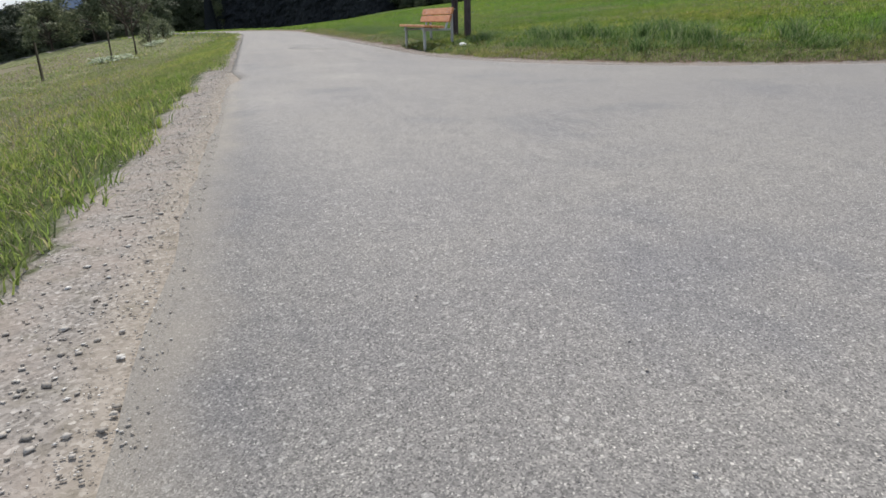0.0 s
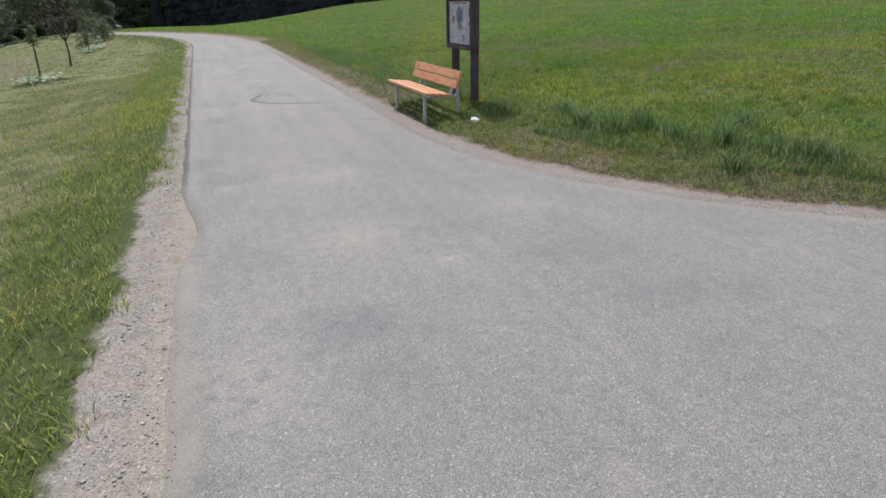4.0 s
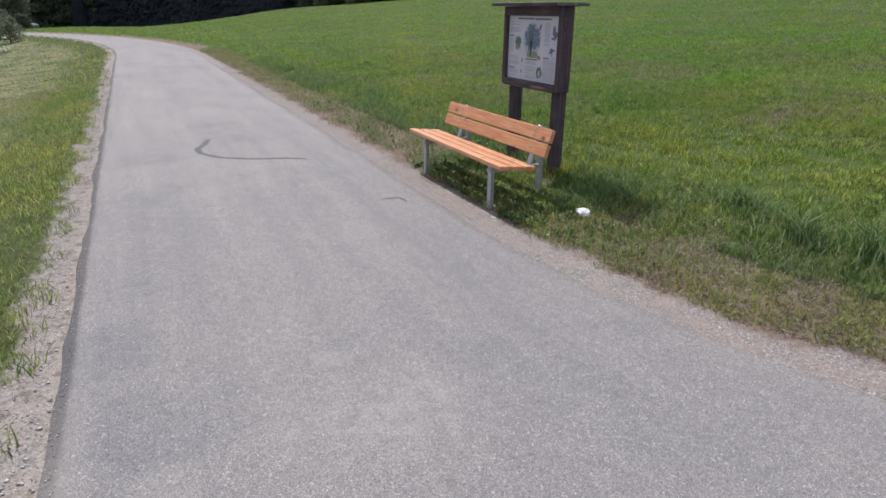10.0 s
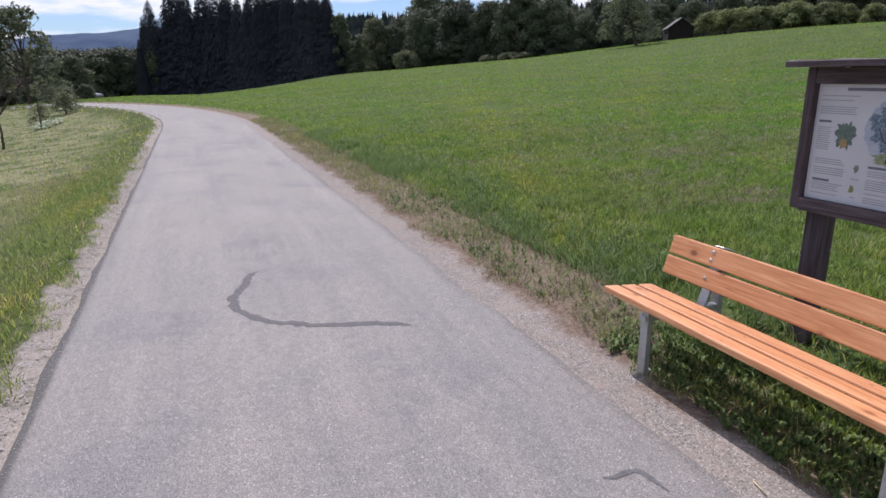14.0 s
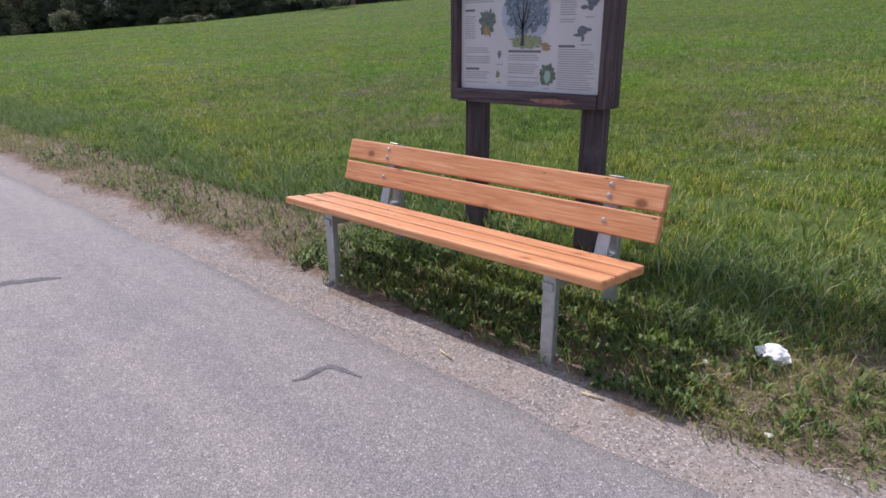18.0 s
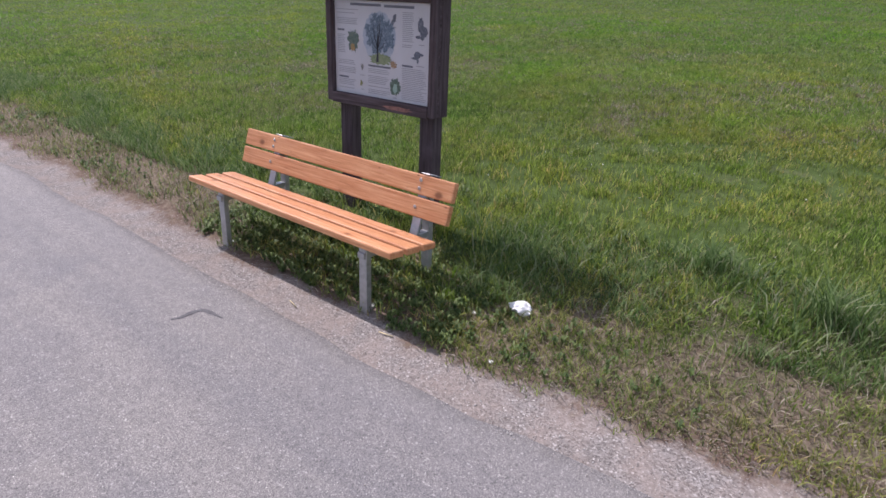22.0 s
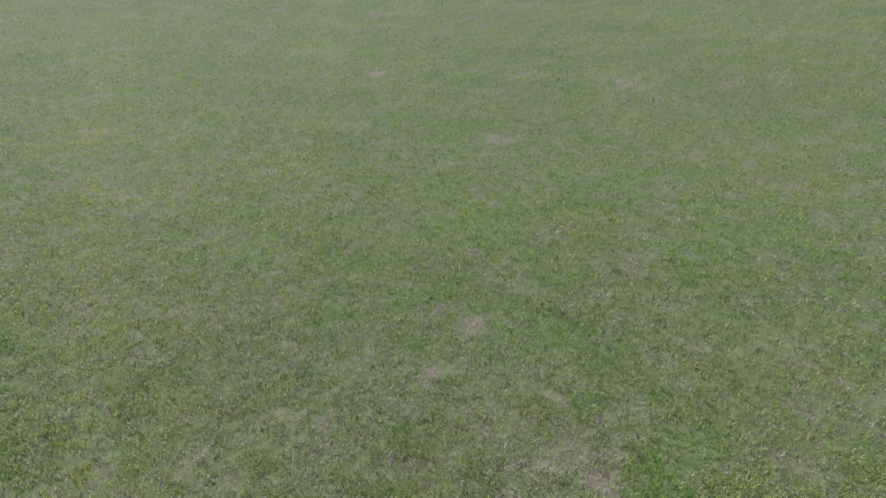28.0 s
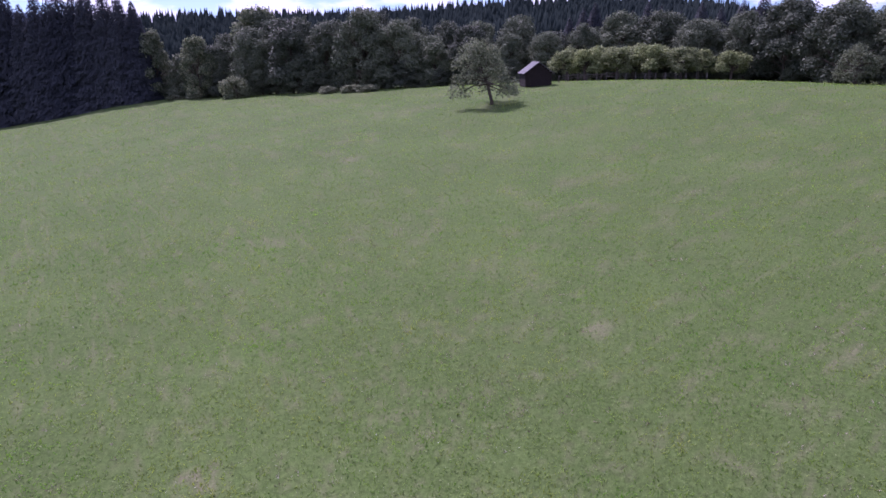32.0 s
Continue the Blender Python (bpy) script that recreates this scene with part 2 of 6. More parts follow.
# ---------------------------------------------------------------- materials
class Mat:
    """A node material, built step by step."""

    def __init__(self, name, rough=0.8, metal=0.0, spec=0.3):
        self.m = bpy.data.materials.new(name)
        self.m.use_nodes = True
        self.t = self.m.node_tree
        self.b = self.t.nodes["Principled BSDF"]
        self.out = self.t.nodes["Material Output"]
        self.b.inputs["Roughness"].default_value = rough
        self.b.inputs["Metallic"].default_value = metal
        self.b.inputs["Specular IOR Level"].default_value = spec
        self.where = self.t.nodes.new("ShaderNodeNewGeometry").outputs["Position"]
        self.local = self.t.nodes.new("ShaderNodeTexCoord").outputs["Object"]

    def link(self, a, b):
        self.t.links.new(a, b)
        return self

    def put(self, socket, v):
        if isinstance(v, (int, float)):
            socket.default_value = v
        elif isinstance(v, (tuple, list)):
            socket.default_value = (*v, 1) if len(v) == 3 and socket.type == "RGBA" else v
        else:
            self.t.links.new(v, socket)

    def scaled(self, vec, scale):
        n = self.t.nodes.new("ShaderNodeMapping")
        self.put(n.inputs["Vector"], vec)
        n.inputs["Scale"].default_value = scale
        return n.outputs["Vector"]

    def noise(self, vec, scale, detail=4, rough=0.55, distortion=0.0):
        n = self.t.nodes.new("ShaderNodeTexNoise")
        self.put(n.inputs["Vector"], vec)
        n.inputs["Scale"].default_value = scale
        n.inputs["Detail"].default_value = detail
        n.inputs["Roughness"].default_value = rough
        n.inputs["Distortion"].default_value = distortion
        return n.outputs["Fac"]

    def cells(self, vec, scale, out="Color", rand=1.0):
        n = self.t.nodes.new("ShaderNodeTexVoronoi")
        self.put(n.inputs["Vector"], vec)
        n.inputs["Scale"].default_value = scale
        n.inputs["Randomness"].default_value = rand
        return n.outputs[out]

    def ramp(self, fac, *stops):
        n = self.t.nodes.new("ShaderNodeValToRGB")
        self.put(n.inputs["Fac"], fac)
        e = n.color_ramp.elements
        while len(e) < len(stops):
            e.new(0.5)
        for el, (p, c) in zip(e, stops):
            el.position = p
            el.color = (c, c, c, 1) if isinstance(c, (int, float)) else (*c, 1)
        return n.outputs["Color"]

    def mix(self, fac, a, b, how="MIX"):
        n = self.t.nodes.new("ShaderNodeMixRGB")
        n.blend_type = how
        self.put(n.inputs["Fac"], fac)
        self.put(n.inputs["Color1"], a)
        self.put(n.inputs["Color2"], b)
        return n.outputs["Color"]

    def math(self, op, a, b=0.0):
        n = self.t.nodes.new("ShaderNodeMath")
        n.operation = op
        self.put(n.inputs[0], a)
        self.put(n.inputs[1], b)
        return n.outputs["Value"]

    def step(self, v, lo, hi):
        n = self.t.nodes.new("ShaderNodeMapRange")
        n.interpolation_type = "SMOOTHSTEP"
        self.put(n.inputs["Value"], v)
        n.inputs["From Min"].default_value, n.inputs["From Max"].default_value = lo, hi
        return n.outputs["Result"]

    def attr(self, name):
        n = self.t.nodes.new("ShaderNodeAttribute")
        n.attribute_name = name
        return n.outputs["Fac"]

    def island(self):
        return self.t.nodes.new("ShaderNodeNewGeometry").outputs["Random Per Island"]

    def object_random(self):
        return self.t.nodes.new("ShaderNodeObjectInfo").outputs["Random"]

    def color(self, c):
        self.put(self.b.inputs["Base Color"], c)
        return self

    def rough(self, v):
        self.put(self.b.inputs["Roughness"], v)
        return self

    def bump(self, height, strength=0.3, distance=0.01):
        n = self.t.nodes.new("ShaderNodeBump")
        n.inputs["Strength"].default_value = strength
        n.inputs["Distance"].default_value = distance
        self.put(n.inputs["Height"], height)
        self.put(self.b.inputs["Normal"], n.outputs["Normal"])
        return self

    def leafy(self, c, share=0.35):
        """Thin leaves: some of the light goes through."""
        self.color(c)
        tr = self.t.nodes.new("ShaderNodeBsdfTranslucent")
        self.put(tr.inputs["Color"], c)
        mixer = self.t.nodes.new("ShaderNodeMixShader")
        mixer.inputs["Fac"].default_value = share
        self.link(self.b.outputs["BSDF"], mixer.inputs[1]).link(tr.outputs["BSDF"], mixer.inputs[2])
        self.link(mixer.outputs["Shader"], self.out.inputs["Surface"])
        return self


def make_asphalt():
    m = Mat("asphalt", 0.82, spec=0.35)
    chips = m.cells(m.where, 320.0)
    grey = m.ramp(m.math("MULTIPLY", chips, 1.0), (0.0, (0.068, 0.067, 0.067)), (0.35, (0.176, 0.174, 0.173)), (0.72, (0.264, 0.259, 0.254)), (0.90, (0.40, 0.39, 0.372)), (1.0, (0.82, 0.80, 0.77)))
    big = m.noise(m.where, 0.55, 5, 0.6)
    tone = m.ramp(big, (0.3, (0.90, 0.895, 0.92)), (0.55, (1.0, 0.985, 0.975)), (0.75, (1.07, 1.05, 1.02)))
    glint = m.step(m.noise(m.where, 420.0, 2, 0.5), 0.66, 0.74)
    grey = m.mix(m.math("MULTIPLY", glint, 0.65), grey, (0.72, 0.70, 0.67))
    c = m.mix(1.0, grey, tone, "MULTIPLY")
    bitumen = m.step(m.noise(m.where, 0.9, 4, 0.55), 0.52, 0.68)
    c = m.mix(m.math("MULTIPLY", bitumen, 0.48), c, m.mix(1.0, c, (0.70, 0.735, 0.82), "MULTIPLY"))
    blotch = m.noise(m.where, 15.0, 4, 0.7)
    c = m.mix(1.0, c, m.ramp(blotch, (0.32, (0.91, 0.91, 0.915)), (0.68, (1.08, 1.075, 1.06))), "MULTIPLY")
    pits = m.step(m.noise(m.where, 95.0, 2, 0.5), 0.64, 0.72)
    c = m.mix(m.math("MULTIPLY", pits, 0.50), c, (0.055, 0.052, 0.050))
    coarse = m.cells(m.where, 125.0)
    c = m.mix(m.math("MULTIPLY", m.step(coarse, 0.88, 0.92), 0.42), c, (0.56, 0.55, 0.53))
    c = m.mix(m.math("MULTIPLY", m.math("SUBTRACT", 1.0, m.step(coarse, 0.08, 0.12)), 0.45), c, (0.085, 0.083, 0.082))
    track = m.noise(m.scaled(m.where, (9.0, 0.35, 1)), 1.0, 4, 0.6)
    c = m.mix(1.0, c, m.ramp(track, (0.35, (0.96, 0.96, 0.965)), (0.65, (1.03, 1.028, 1.02))), "MULTIPLY")
    # dusty worn spots and blue-grey bitumen patches
    worn = m.step(m.noise(m.where, 1.7, 3, 0.5), 0.64, 0.76)
    c = m.mix(m.math("MULTIPLY", worn, 0.22), c, (0.36, 0.34, 0.305))
    # wheel tracks polished pale, the crown between them darker
    axes = m.t.nodes.new("ShaderNodeSeparateXYZ")
    m.link(m.where, axes.inputs["Vector"])
    along = m.t.nodes.new("ShaderNodeCombineXYZ")
    m.link(m.attr("dl"), along.inputs["X"])
    m.link(m.math("MULTIPLY", axes.outputs["Y"], 0.035), along.inputs["Y"])
    lane = m.noise(along.outputs["Vector"], 2.3, 4, 0.6)
    straight = m.step(axes.outputs["Y"], -5.5, -2.0)
    c = m.mix(straight, c, m.mix(1.0, c, m.ramp(lane, (0.34, (0.90, 0.905, 0.92)), (0.5, (1.0, 0.99, 0.98)), (0.66, (1.08, 1.065, 1.045))), "MULTIPLY"))
    # dust from the shoulders, and a dark rim with the edge's shading painted in
    dl, dr = m.attr("dl"), m.attr("dr")
    wob = m.math("MULTIPLY", m.math("SUBTRACT", m.noise(m.where, 2.4, 4), 0.5), 0.30)
    edge_r = m.math("ADD", dr, wob)
    loose = m.math("SUBTRACT", 0.60, m.math("MULTIPLY", m.attr("rim"), 0.52))
    c = m.mix(m.math("MULTIPLY", m.step(edge_r, -0.30, -0.02), loose), c, m.ramp(m.cells(m.where, 120.0), (0.0, (0.10, 0.092, 0.085)), (0.4, (0.225, 0.207, 0.193)), (0.8, (0.33, 0.31, 0.29)), (1.0, (0.62, 0.60, 0.57))))
    dusted = m.math("MULTIPLY", m.step(m.math("ADD", dl, wob), -0.20, 0.0), m.math("SUBTRACT", 0.55, m.math("MULTIPLY", m.attr("rim"), 0.50)))
    c = m.mix(dusted, c, (0.36, 0.325, 0.275))
    rim = m.math("MULTIPLY", m.attr("rim"), m.step(m.math("ADD", dl, m.math("MULTIPLY", wob, 0.12)), -0.065, -0.03))
    c = m.mix(m.math("MULTIPLY", rim, 0.65), c, (0.060, 0.058, 0.058))
    pale = m.math("MULTIPLY", m.attr("pale"), m.step(m.noise(m.where, 9.0, 5, 0.65), 0.30, 0.62))
    c = m.mix(m.math("MULTIPLY", pale, 0.25), c, (0.44, 0.41, 0.37))
    m.color(c)
    m.bump(m.math("ADD", m.math("MULTIPLY", m.cells(m.where, 290.0, "Distance"), 0.5), m.math("MULTIPLY", m.noise(m.where, 40, 3), 0.6)), 0.24, 0.004)
    return m.m


def make_ground():
    m = Mat("grassland_soil", 0.95, spec=0.1)
    dr, dl = m.attr("dr"), m.attr("dl")
    wob = m.math("MULTIPLY", m.math("SUBTRACT", m.noise(m.where, 1.9, 5, 0.6), 0.5), 0.55)
    r, l = m.math("ADD", dr, wob), m.math("ADD", dl, wob)
    fine = m.noise(m.where, 26.0, 5, 0.78)
    mid = m.noise(m.where, 3.1, 5, 0.65)
    wide = m.noise(m.where, 0.16, 4, 0.6)
    blot = m.noise(m.where, 9.0, 5, 0.75)
    meadow = m.ramp(m.math("ADD", m.math("MULTIPLY", fine, 0.5), m.math("MULTIPLY", blot, 0.5)), (0.36, (0.026, 0.038, 0.011)), (0.5, (0.058, 0.092, 0.024)), (0.64, (0.100, 0.148, 0.045)))
    meadow = m.mix(m.math("MULTIPLY", m.step(mid, 0.45, 0.75), 0.28), meadow, m.ramp(fine, (0.3, (0.062, 0.082, 0.027)), (0.75, (0.175, 0.208, 0.078))))
    meadow = m.mix(m.math("MULTIPLY", m.step(wide, 0.40, 0.66), 0.25), meadow, m.ramp(blot, (0.35, (0.060, 0.098, 0.025)), (0.65, (0.115, 0.172, 0.048))))
    thatch = m.ramp(fine, (0.25, (0.075, 0.055, 0.040)), (0.5, (0.19, 0.150, 0.110)), (0.8, (0.36, 0.31, 0.235)))
    patch = m.step(m.noise(m.where, 2.2, 6, 0.7), 0.60, 0.70)
    meadow = m.mix(m.math("MULTIPLY", patch, 0.10), meadow, thatch)
    worn = m.math("MULTIPLY", m.attr("bare"), m.step(m.noise(m.where, 11.0, 5, 0.7), 0.30, 0.58))
    meadow = m.mix(worn, meadow, m.mix(0.30, thatch, meadow))
    stones = m.cells(m.where, 120.0)
    gravel = m.ramp(stones, (0.0, (0.095, 0.086, 0.079)), (0.4, (0.222, 0.203, 0.188)), (0.8, (0.33, 0.308, 0.288)), (1.0, (0.64, 0.61, 0.58)))
    dusty = m.mix(m.math("MULTIPLY", m.step(m.noise(m.where, 5.0, 4), 0.35, 0.65), 0.5), gravel, (0.325, 0.268, 0.232))
    # right side: gravel, tufted verge, strip of dead mown grass, meadow
    strip = m.mix(m.step(m.noise(m.where, 4.0, 5, 0.65), 0.50, 0.70), thatch, m.ramp(fine, (0.3, (0.050, 0.052, 0.024)), (0.75, (0.16, 0.165, 0.075))))
    c = m.mix(m.step(r, 0.95, 1.25), strip, meadow)
    soil = m.ramp(fine, (0.3, (0.085, 0.058, 0.044)), (0.75, (0.235, 0.170, 0.132)))
    ragged = m.math("ADD", r, m.math("MULTIPLY", m.math("SUBTRACT", m.noise(m.where, 11.0, 5, 0.75), 0.5), 0.35))
    c = m.mix(m.step(ragged, 0.36, 0.56), m.mix(m.step(m.noise(m.where, 24.0, 4, 0.7), 0.45, 0.62), soil, thatch), c)
    c = m.mix(m.step(ragged, 0.22, 0.38), dusty, c)
    # left side: verge, sparse dry slope, bare field, green beyond
    dry = m.mix(m.step(m.noise(m.where, 1.3, 5, 0.65), 0.40, 0.62), m.ramp(fine, (0.3, (0.135, 0.140, 0.070)), (0.8, (0.310, 0.295, 0.175))), meadow)
    field = m.ramp(m.noise(m.where, 0.9, 5, 0.6), (0.3, (0.130, 0.122, 0.075)), (0.7, (0.195, 0.180, 0.118)))
    left = m.mix(m.step(l, 0.9, 1.9), m.mix(0.4, meadow, m.ramp(fine, (0.35, (0.030, 0.028, 0.016)), (0.7, (0.120, 0.112, 0.060)))), dry)
    left = m.mix(m.step(l, 6.4, 8.0), left, field)
    left = m.mix(m.step(l, 24.0, 30.0), left, (0.105, 0.155, 0.040))
    axes = m.t.nodes.new("ShaderNodeSeparateXYZ")
    m.link(m.where, axes.inputs["Vector"])
    pale = m.mix(m.step(m.math("ADD", dl, m.math("MULTIPLY", wob, 0.25)), 0.05, 0.15), m.mix(0.45, gravel, (0.400, 0.352, 0.292)), m.mix(0.15, dusty, (0.42, 0.40, 0.37)))
    soiled = m.math("MULTIPLY", m.step(m.noise(m.where, 9.0, 5, 0.7), 0.50, 0.66), m.math("ADD", 0.30, m.math("MULTIPLY", m.step(axes.outputs["Y"], -4.4, -2.6), 0.55)))
    pebbly = m.mix(soiled, pale, m.ramp(fine, (0.3, (0.060, 0.056, 0.030)), (0.75, (0.20, 0.185, 0.13))))
    left = m.mix(m.step(m.math("ADD", l, m.math("MULTIPLY", m.math("SUBTRACT", m.noise(m.where, 16.0, 4, 0.7), 0.5), 0.22)), 0.31, 0.43), pebbly, left)
    c = m.mix(m.step(dl, -0.2, -0.1), c, left)
    m.color(c)
    m.bump(m.math("ADD", m.math("MULTIPLY", fine, 0.6), m.math("MULTIPLY", stones, 0.25)), 0.6, 0.02)
    return m.m


def make_grass(name, dark, mid, light, dry, dry_from=0.86, patchy=True, share=0.40):
    m = Mat(name, 0.55, spec=0.35)
    r = m.island()
    c = m.ramp(r, (0.0, dark), (0.45, mid), (dry_from - 0.08, light), (dry_from, dry), (1.0, dry))
    if patchy:
        # a drier belt across the middle of the slope
        axes = m.t.nodes.new("ShaderNodeSeparateXYZ")
        m.link(m.where, axes.inputs["Vector"])
        up_slope = m.math("MULTIPLY", m.step(axes.outputs["X"], 2.5, 7.0), m.math("SUBTRACT", 1.0, m.math("MULTIPLY", m.step(axes.outputs["X"], 9.0, 18.0), 0.75)))
        c = m.mix(m.step(m.noise(m.where, 0.5, 4, 0.6), 0.40, 0.66), c, m.mix(1.0, c, (1.18, 1.08, 0.82), "MULTIPLY"))
        c = m.mix(m.math("MULTIPLY", m.step(m.math("ADD", m.math("MULTIPLY", m.noise(m.where, 1.8, 6, 0.80), 0.68), m.math("MULTIPLY", m.noise(m.where, 0.28, 2), 0.32)), 0.50, 0.57), m.math("ADD", 0.03, m.math("MULTIPLY", up_slope, 0.12))), c, (0.220, 0.250, 0.085))
        c = m.mix(1.0, c, m.ramp(m.noise(m.where, 0.20, 3, 0.6), (0.35, (0.86, 0.90, 0.90)), (0.65, (1.20, 1.14, 0.98))), "MULTIPLY")
        sward = m.noise(m.where, 1.15, 5, 0.72)
        c = m.mix(1.0, c, m.ramp(sward, (0.36, (0.66, 0.84, 0.54)), (0.5, (1.0, 1.0, 1.0)), (0.64, (1.24, 1.06, 1.0))), "MULTIPLY")
        broad = m.noise(m.where, 0.33, 3, 0.6)
        c = m.mix(m.step(axes.outputs["X"], 2.5, 5.0), c, m.mix(1.0, c, m.ramp(broad, (0.36, (0.76, 1.06, 0.54)), (0.5, (1.0, 1.0, 1.0)), (0.62, (1.16, 1.02, 0.95))), "MULTIPLY"))
        blot = m.noise(m.where, 6.0, 6, 0.78)
        c = m.mix(m.math("MULTIPLY", m.step(blot, 0.52, 0.62), 0.58), c, (0.350, 0.415, 0.130))
        c = m.mix(m.math("MULTIPLY", m.math("SUBTRACT", 1.0, m.step(blot, 0.36, 0.48)), 0.78), c, (0.050, 0.072, 0.026))
        fleck = m.noise(m.where, 17.0, 4, 0.8)
        c = m.mix(1.0, c, m.ramp(fleck, (0.36, (0.66, 0.68, 0.66)), (0.5, (1.0, 1.0, 1.0)), (0.64, (1.36, 1.31, 1.24))), "MULTIPLY")
    m.leafy(c, share)
    return m.m


def make_foliage(name, dark, mid, light, share=0.3, spread=0.30, gloss=0.3):
    m = Mat(name, 0.6, spec=gloss)
    c = m.ramp(m.island(), (0.0, dark), (0.5, mid), (1.0, light))
    c = m.mix(1.0, c, m.ramp(m.object_random(), (0.0, (1 - spread,) * 3), (1.0, (1 + spread, 1 + spread * 0.9, 1 + spread * 0.4))), "MULTIPLY")
    m.leafy(c, share)
    return m.m


def make_bark(name, dark, light):
    m = Mat(name, 0.9, spec=0.15)
    n = m.noise(m.scaled(m.local, (9, 9, 2.2)), 2.2, 5, 0.65)
    m.color(m.ramp(n, (0.3, dark), (0.7, light)))
    m.bump(n, 0.7, 0.03)
    return m.m


def make_plank():
    m = Mat("glazed_softwood", 0.48, spec=0.4)
    p = m.local
    shift = m.math("MULTIPLY", m.object_random(), 40.0)
    comb = m.t.nodes.new("ShaderNodeVectorMath")
    m.put(comb.inputs[0], p)
    m.link(shift, comb.inputs[1])
    p = comb.outputs["Vector"]
    grain = m.noise(m.scaled(p, (34, 1.3, 34)), 2.6, 6, 0.6, 0.6)
    rings = m.noise(m.scaled(p, (10, 0.5, 10)), 2.0, 3, 0.5, 1.2)
    c = m.ramp(grain, (0.30, (0.44, 0.174, 0.072)), (0.5, (0.63, 0.298, 0.140)), (0.72, (0.76, 0.435, 0.245)))
    c = m.mix(m.math("MULTIPLY", m.step(rings, 0.45, 0.62), 0.4), c, (0.50, 0.185, 0.075))
    knots = m.cells(m.scaled(p, (8.0, 5.4, 8.0)), 1.0, "Distance")
    c = m.mix(m.math("MULTIPLY", m.math("SUBTRACT", 1.0, m.step(knots, 0.09, 0.22)), 0.92), c, (0.12, 0.045, 0.020))
    halo = m.math("SUBTRACT", 1.0, m.step(knots, 0.16, 0.42))
    c = m.mix(m.math("MULTIPLY", halo, 0.30), c, (0.40, 0.150, 0.058))
    spots = m.cells(m.scaled(p, (17.0, 8.5, 17.0)), 1.0, "Distance")
    c = m.mix(m.math("MULTIPLY", m.math("SUBTRACT", 1.0, m.step(spots, 0.05, 0.13)), 0.75), c, (0.17, 0.060, 0.024))
    c = m.mix(1.0, c, m.ramp(m.object_random(), (0.0, (0.93, 0.91, 0.88)), (1.0, (1.06, 1.05, 1.03))), "MULTIPLY")
    m.color(c)
    m.rough(m.ramp(grain, (0.3, 0.58), (0.7, 0.42)))
    m.bump(grain, 0.12, 0.003)
    return m.m


def make_oldwood(name, dark, mid, light, along):
    m = Mat(name, 0.85, spec=0.2)
    s = [30, 30, 30]
    s[along] = 1.6
    n = m.noise(m.scaled(m.local, s), 1.6, 6, 0.65, 0.4)
    big = m.noise(m.local, 3.0, 4, 0.6)
    c = m.ramp(n, (0.28, dark), (0.52, mid), (0.78, light))
    c = m.mix(m.math("MULTIPLY", m.step(big, 0.5, 0.72), 0.45), c, light)
    m.color(c)
    m.bump(n, 0.5, 0.006)
    return m.m


def make_steel():
    m = Mat("galvanised_steel", 0.46, metal=0.75, spec=0.5)
    sp = m.cells(m.local, 42.0)
    n = m.noise(m.local, 9.0, 4)
    c = m.mix(0.5, m.ramp(sp, (0.0, (0.36, 0.375, 0.39)), (1.0, (0.58, 0.595, 0.61))), m.ramp(n, (0.3, (0.34, 0.35, 0.36)), (0.7, (0.56, 0.57, 0.58))))
    m.color(c)
    m.rough(m.ramp(n, (0.3, 0.38), (0.7, 0.58)))
    return m.m


def make_plain(name, c, rough=0.7, metal=0.0, var=0.12, scale=14.0, spec=0.3):
    m = Mat(name, rough, metal, spec)
    lo, hi = tuple(v * (1 - var) for v in c), tuple(min(v * (1 + var), 1) for v in c)
    m.color(m.ramp(m.noise(m.local, scale, 4, 0.6), (0.3, lo), (0.7, hi)))
    return m.m


ASPHALT = make_asphalt()
GROUND = make_ground()
GRASS = make_grass("meadow_grass", (0.068, 0.116, 0.024), (0.162, 0.276, 0.052), (0.310, 0.435, 0.125), (0.45, 0.45, 0.27), 0.93)
GRASS_FAR = make_grass("meadow_grass_far", (0.096, 0.176, 0.034), (0.160, 0.282, 0.052), (0.222, 0.350, 0.082), (0.222, 0.350, 0.10), 0.97, True, 0.55)
TALL_GRASS = make_grass("tall_grass", (0.060, 0.120, 0.032), (0.130, 0.225, 0.062), (0.27, 0.365, 0.15), (0.36, 0.38, 0.23), 0.93, False)
TUFT_GRASS = make_grass("tuft_grass", (0.055, 0.108, 0.030), (0.120, 0.212, 0.060), (0.26, 0.36, 0.150), (0.36, 0.39, 0.23), 0.93, False)
DRY_GRASS = make_grass("dry_grass", (0.13, 0.105, 0.075), (0.27, 0.225, 0.160), (0.40, 0.350, 0.260), (0.50, 0.45, 0.36), 0.9, False)
VERGE_GRASS = make_grass("verge_grass", (0.105, 0.162, 0.042), (0.215, 0.312, 0.078), (0.37, 0.46, 0.165), (0.42, 0.39, 0.25), 0.88, True, 0.5)
VERGE_RIGHT = make_grass("bench_verge_grass", (0.075, 0.122, 0.036), (0.160, 0.235, 0.070), (0.30, 0.375, 0.145), (0.34, 0.32, 0.20), 0.90)
HERB = make_foliage("verge_herbs", (0.050, 0.092, 0.028), (0.100, 0.160, 0.050), (0.20, 0.27, 0.10), 0.4, 0.1)
PLANK = make_plank()
STEEL = make_steel()
POST_WOOD = make_oldwood("weathered_dark_wood", (0.034, 0.026, 0.029), (0.082, 0.063, 0.069), (0.155, 0.128, 0.138), 2)
RAIL_WOOD = make_oldwood("weathered_rail_wood", (0.038, 0.028, 0.031), (0.090, 0.068, 0.074), (0.168, 0.136, 0.146), 1)
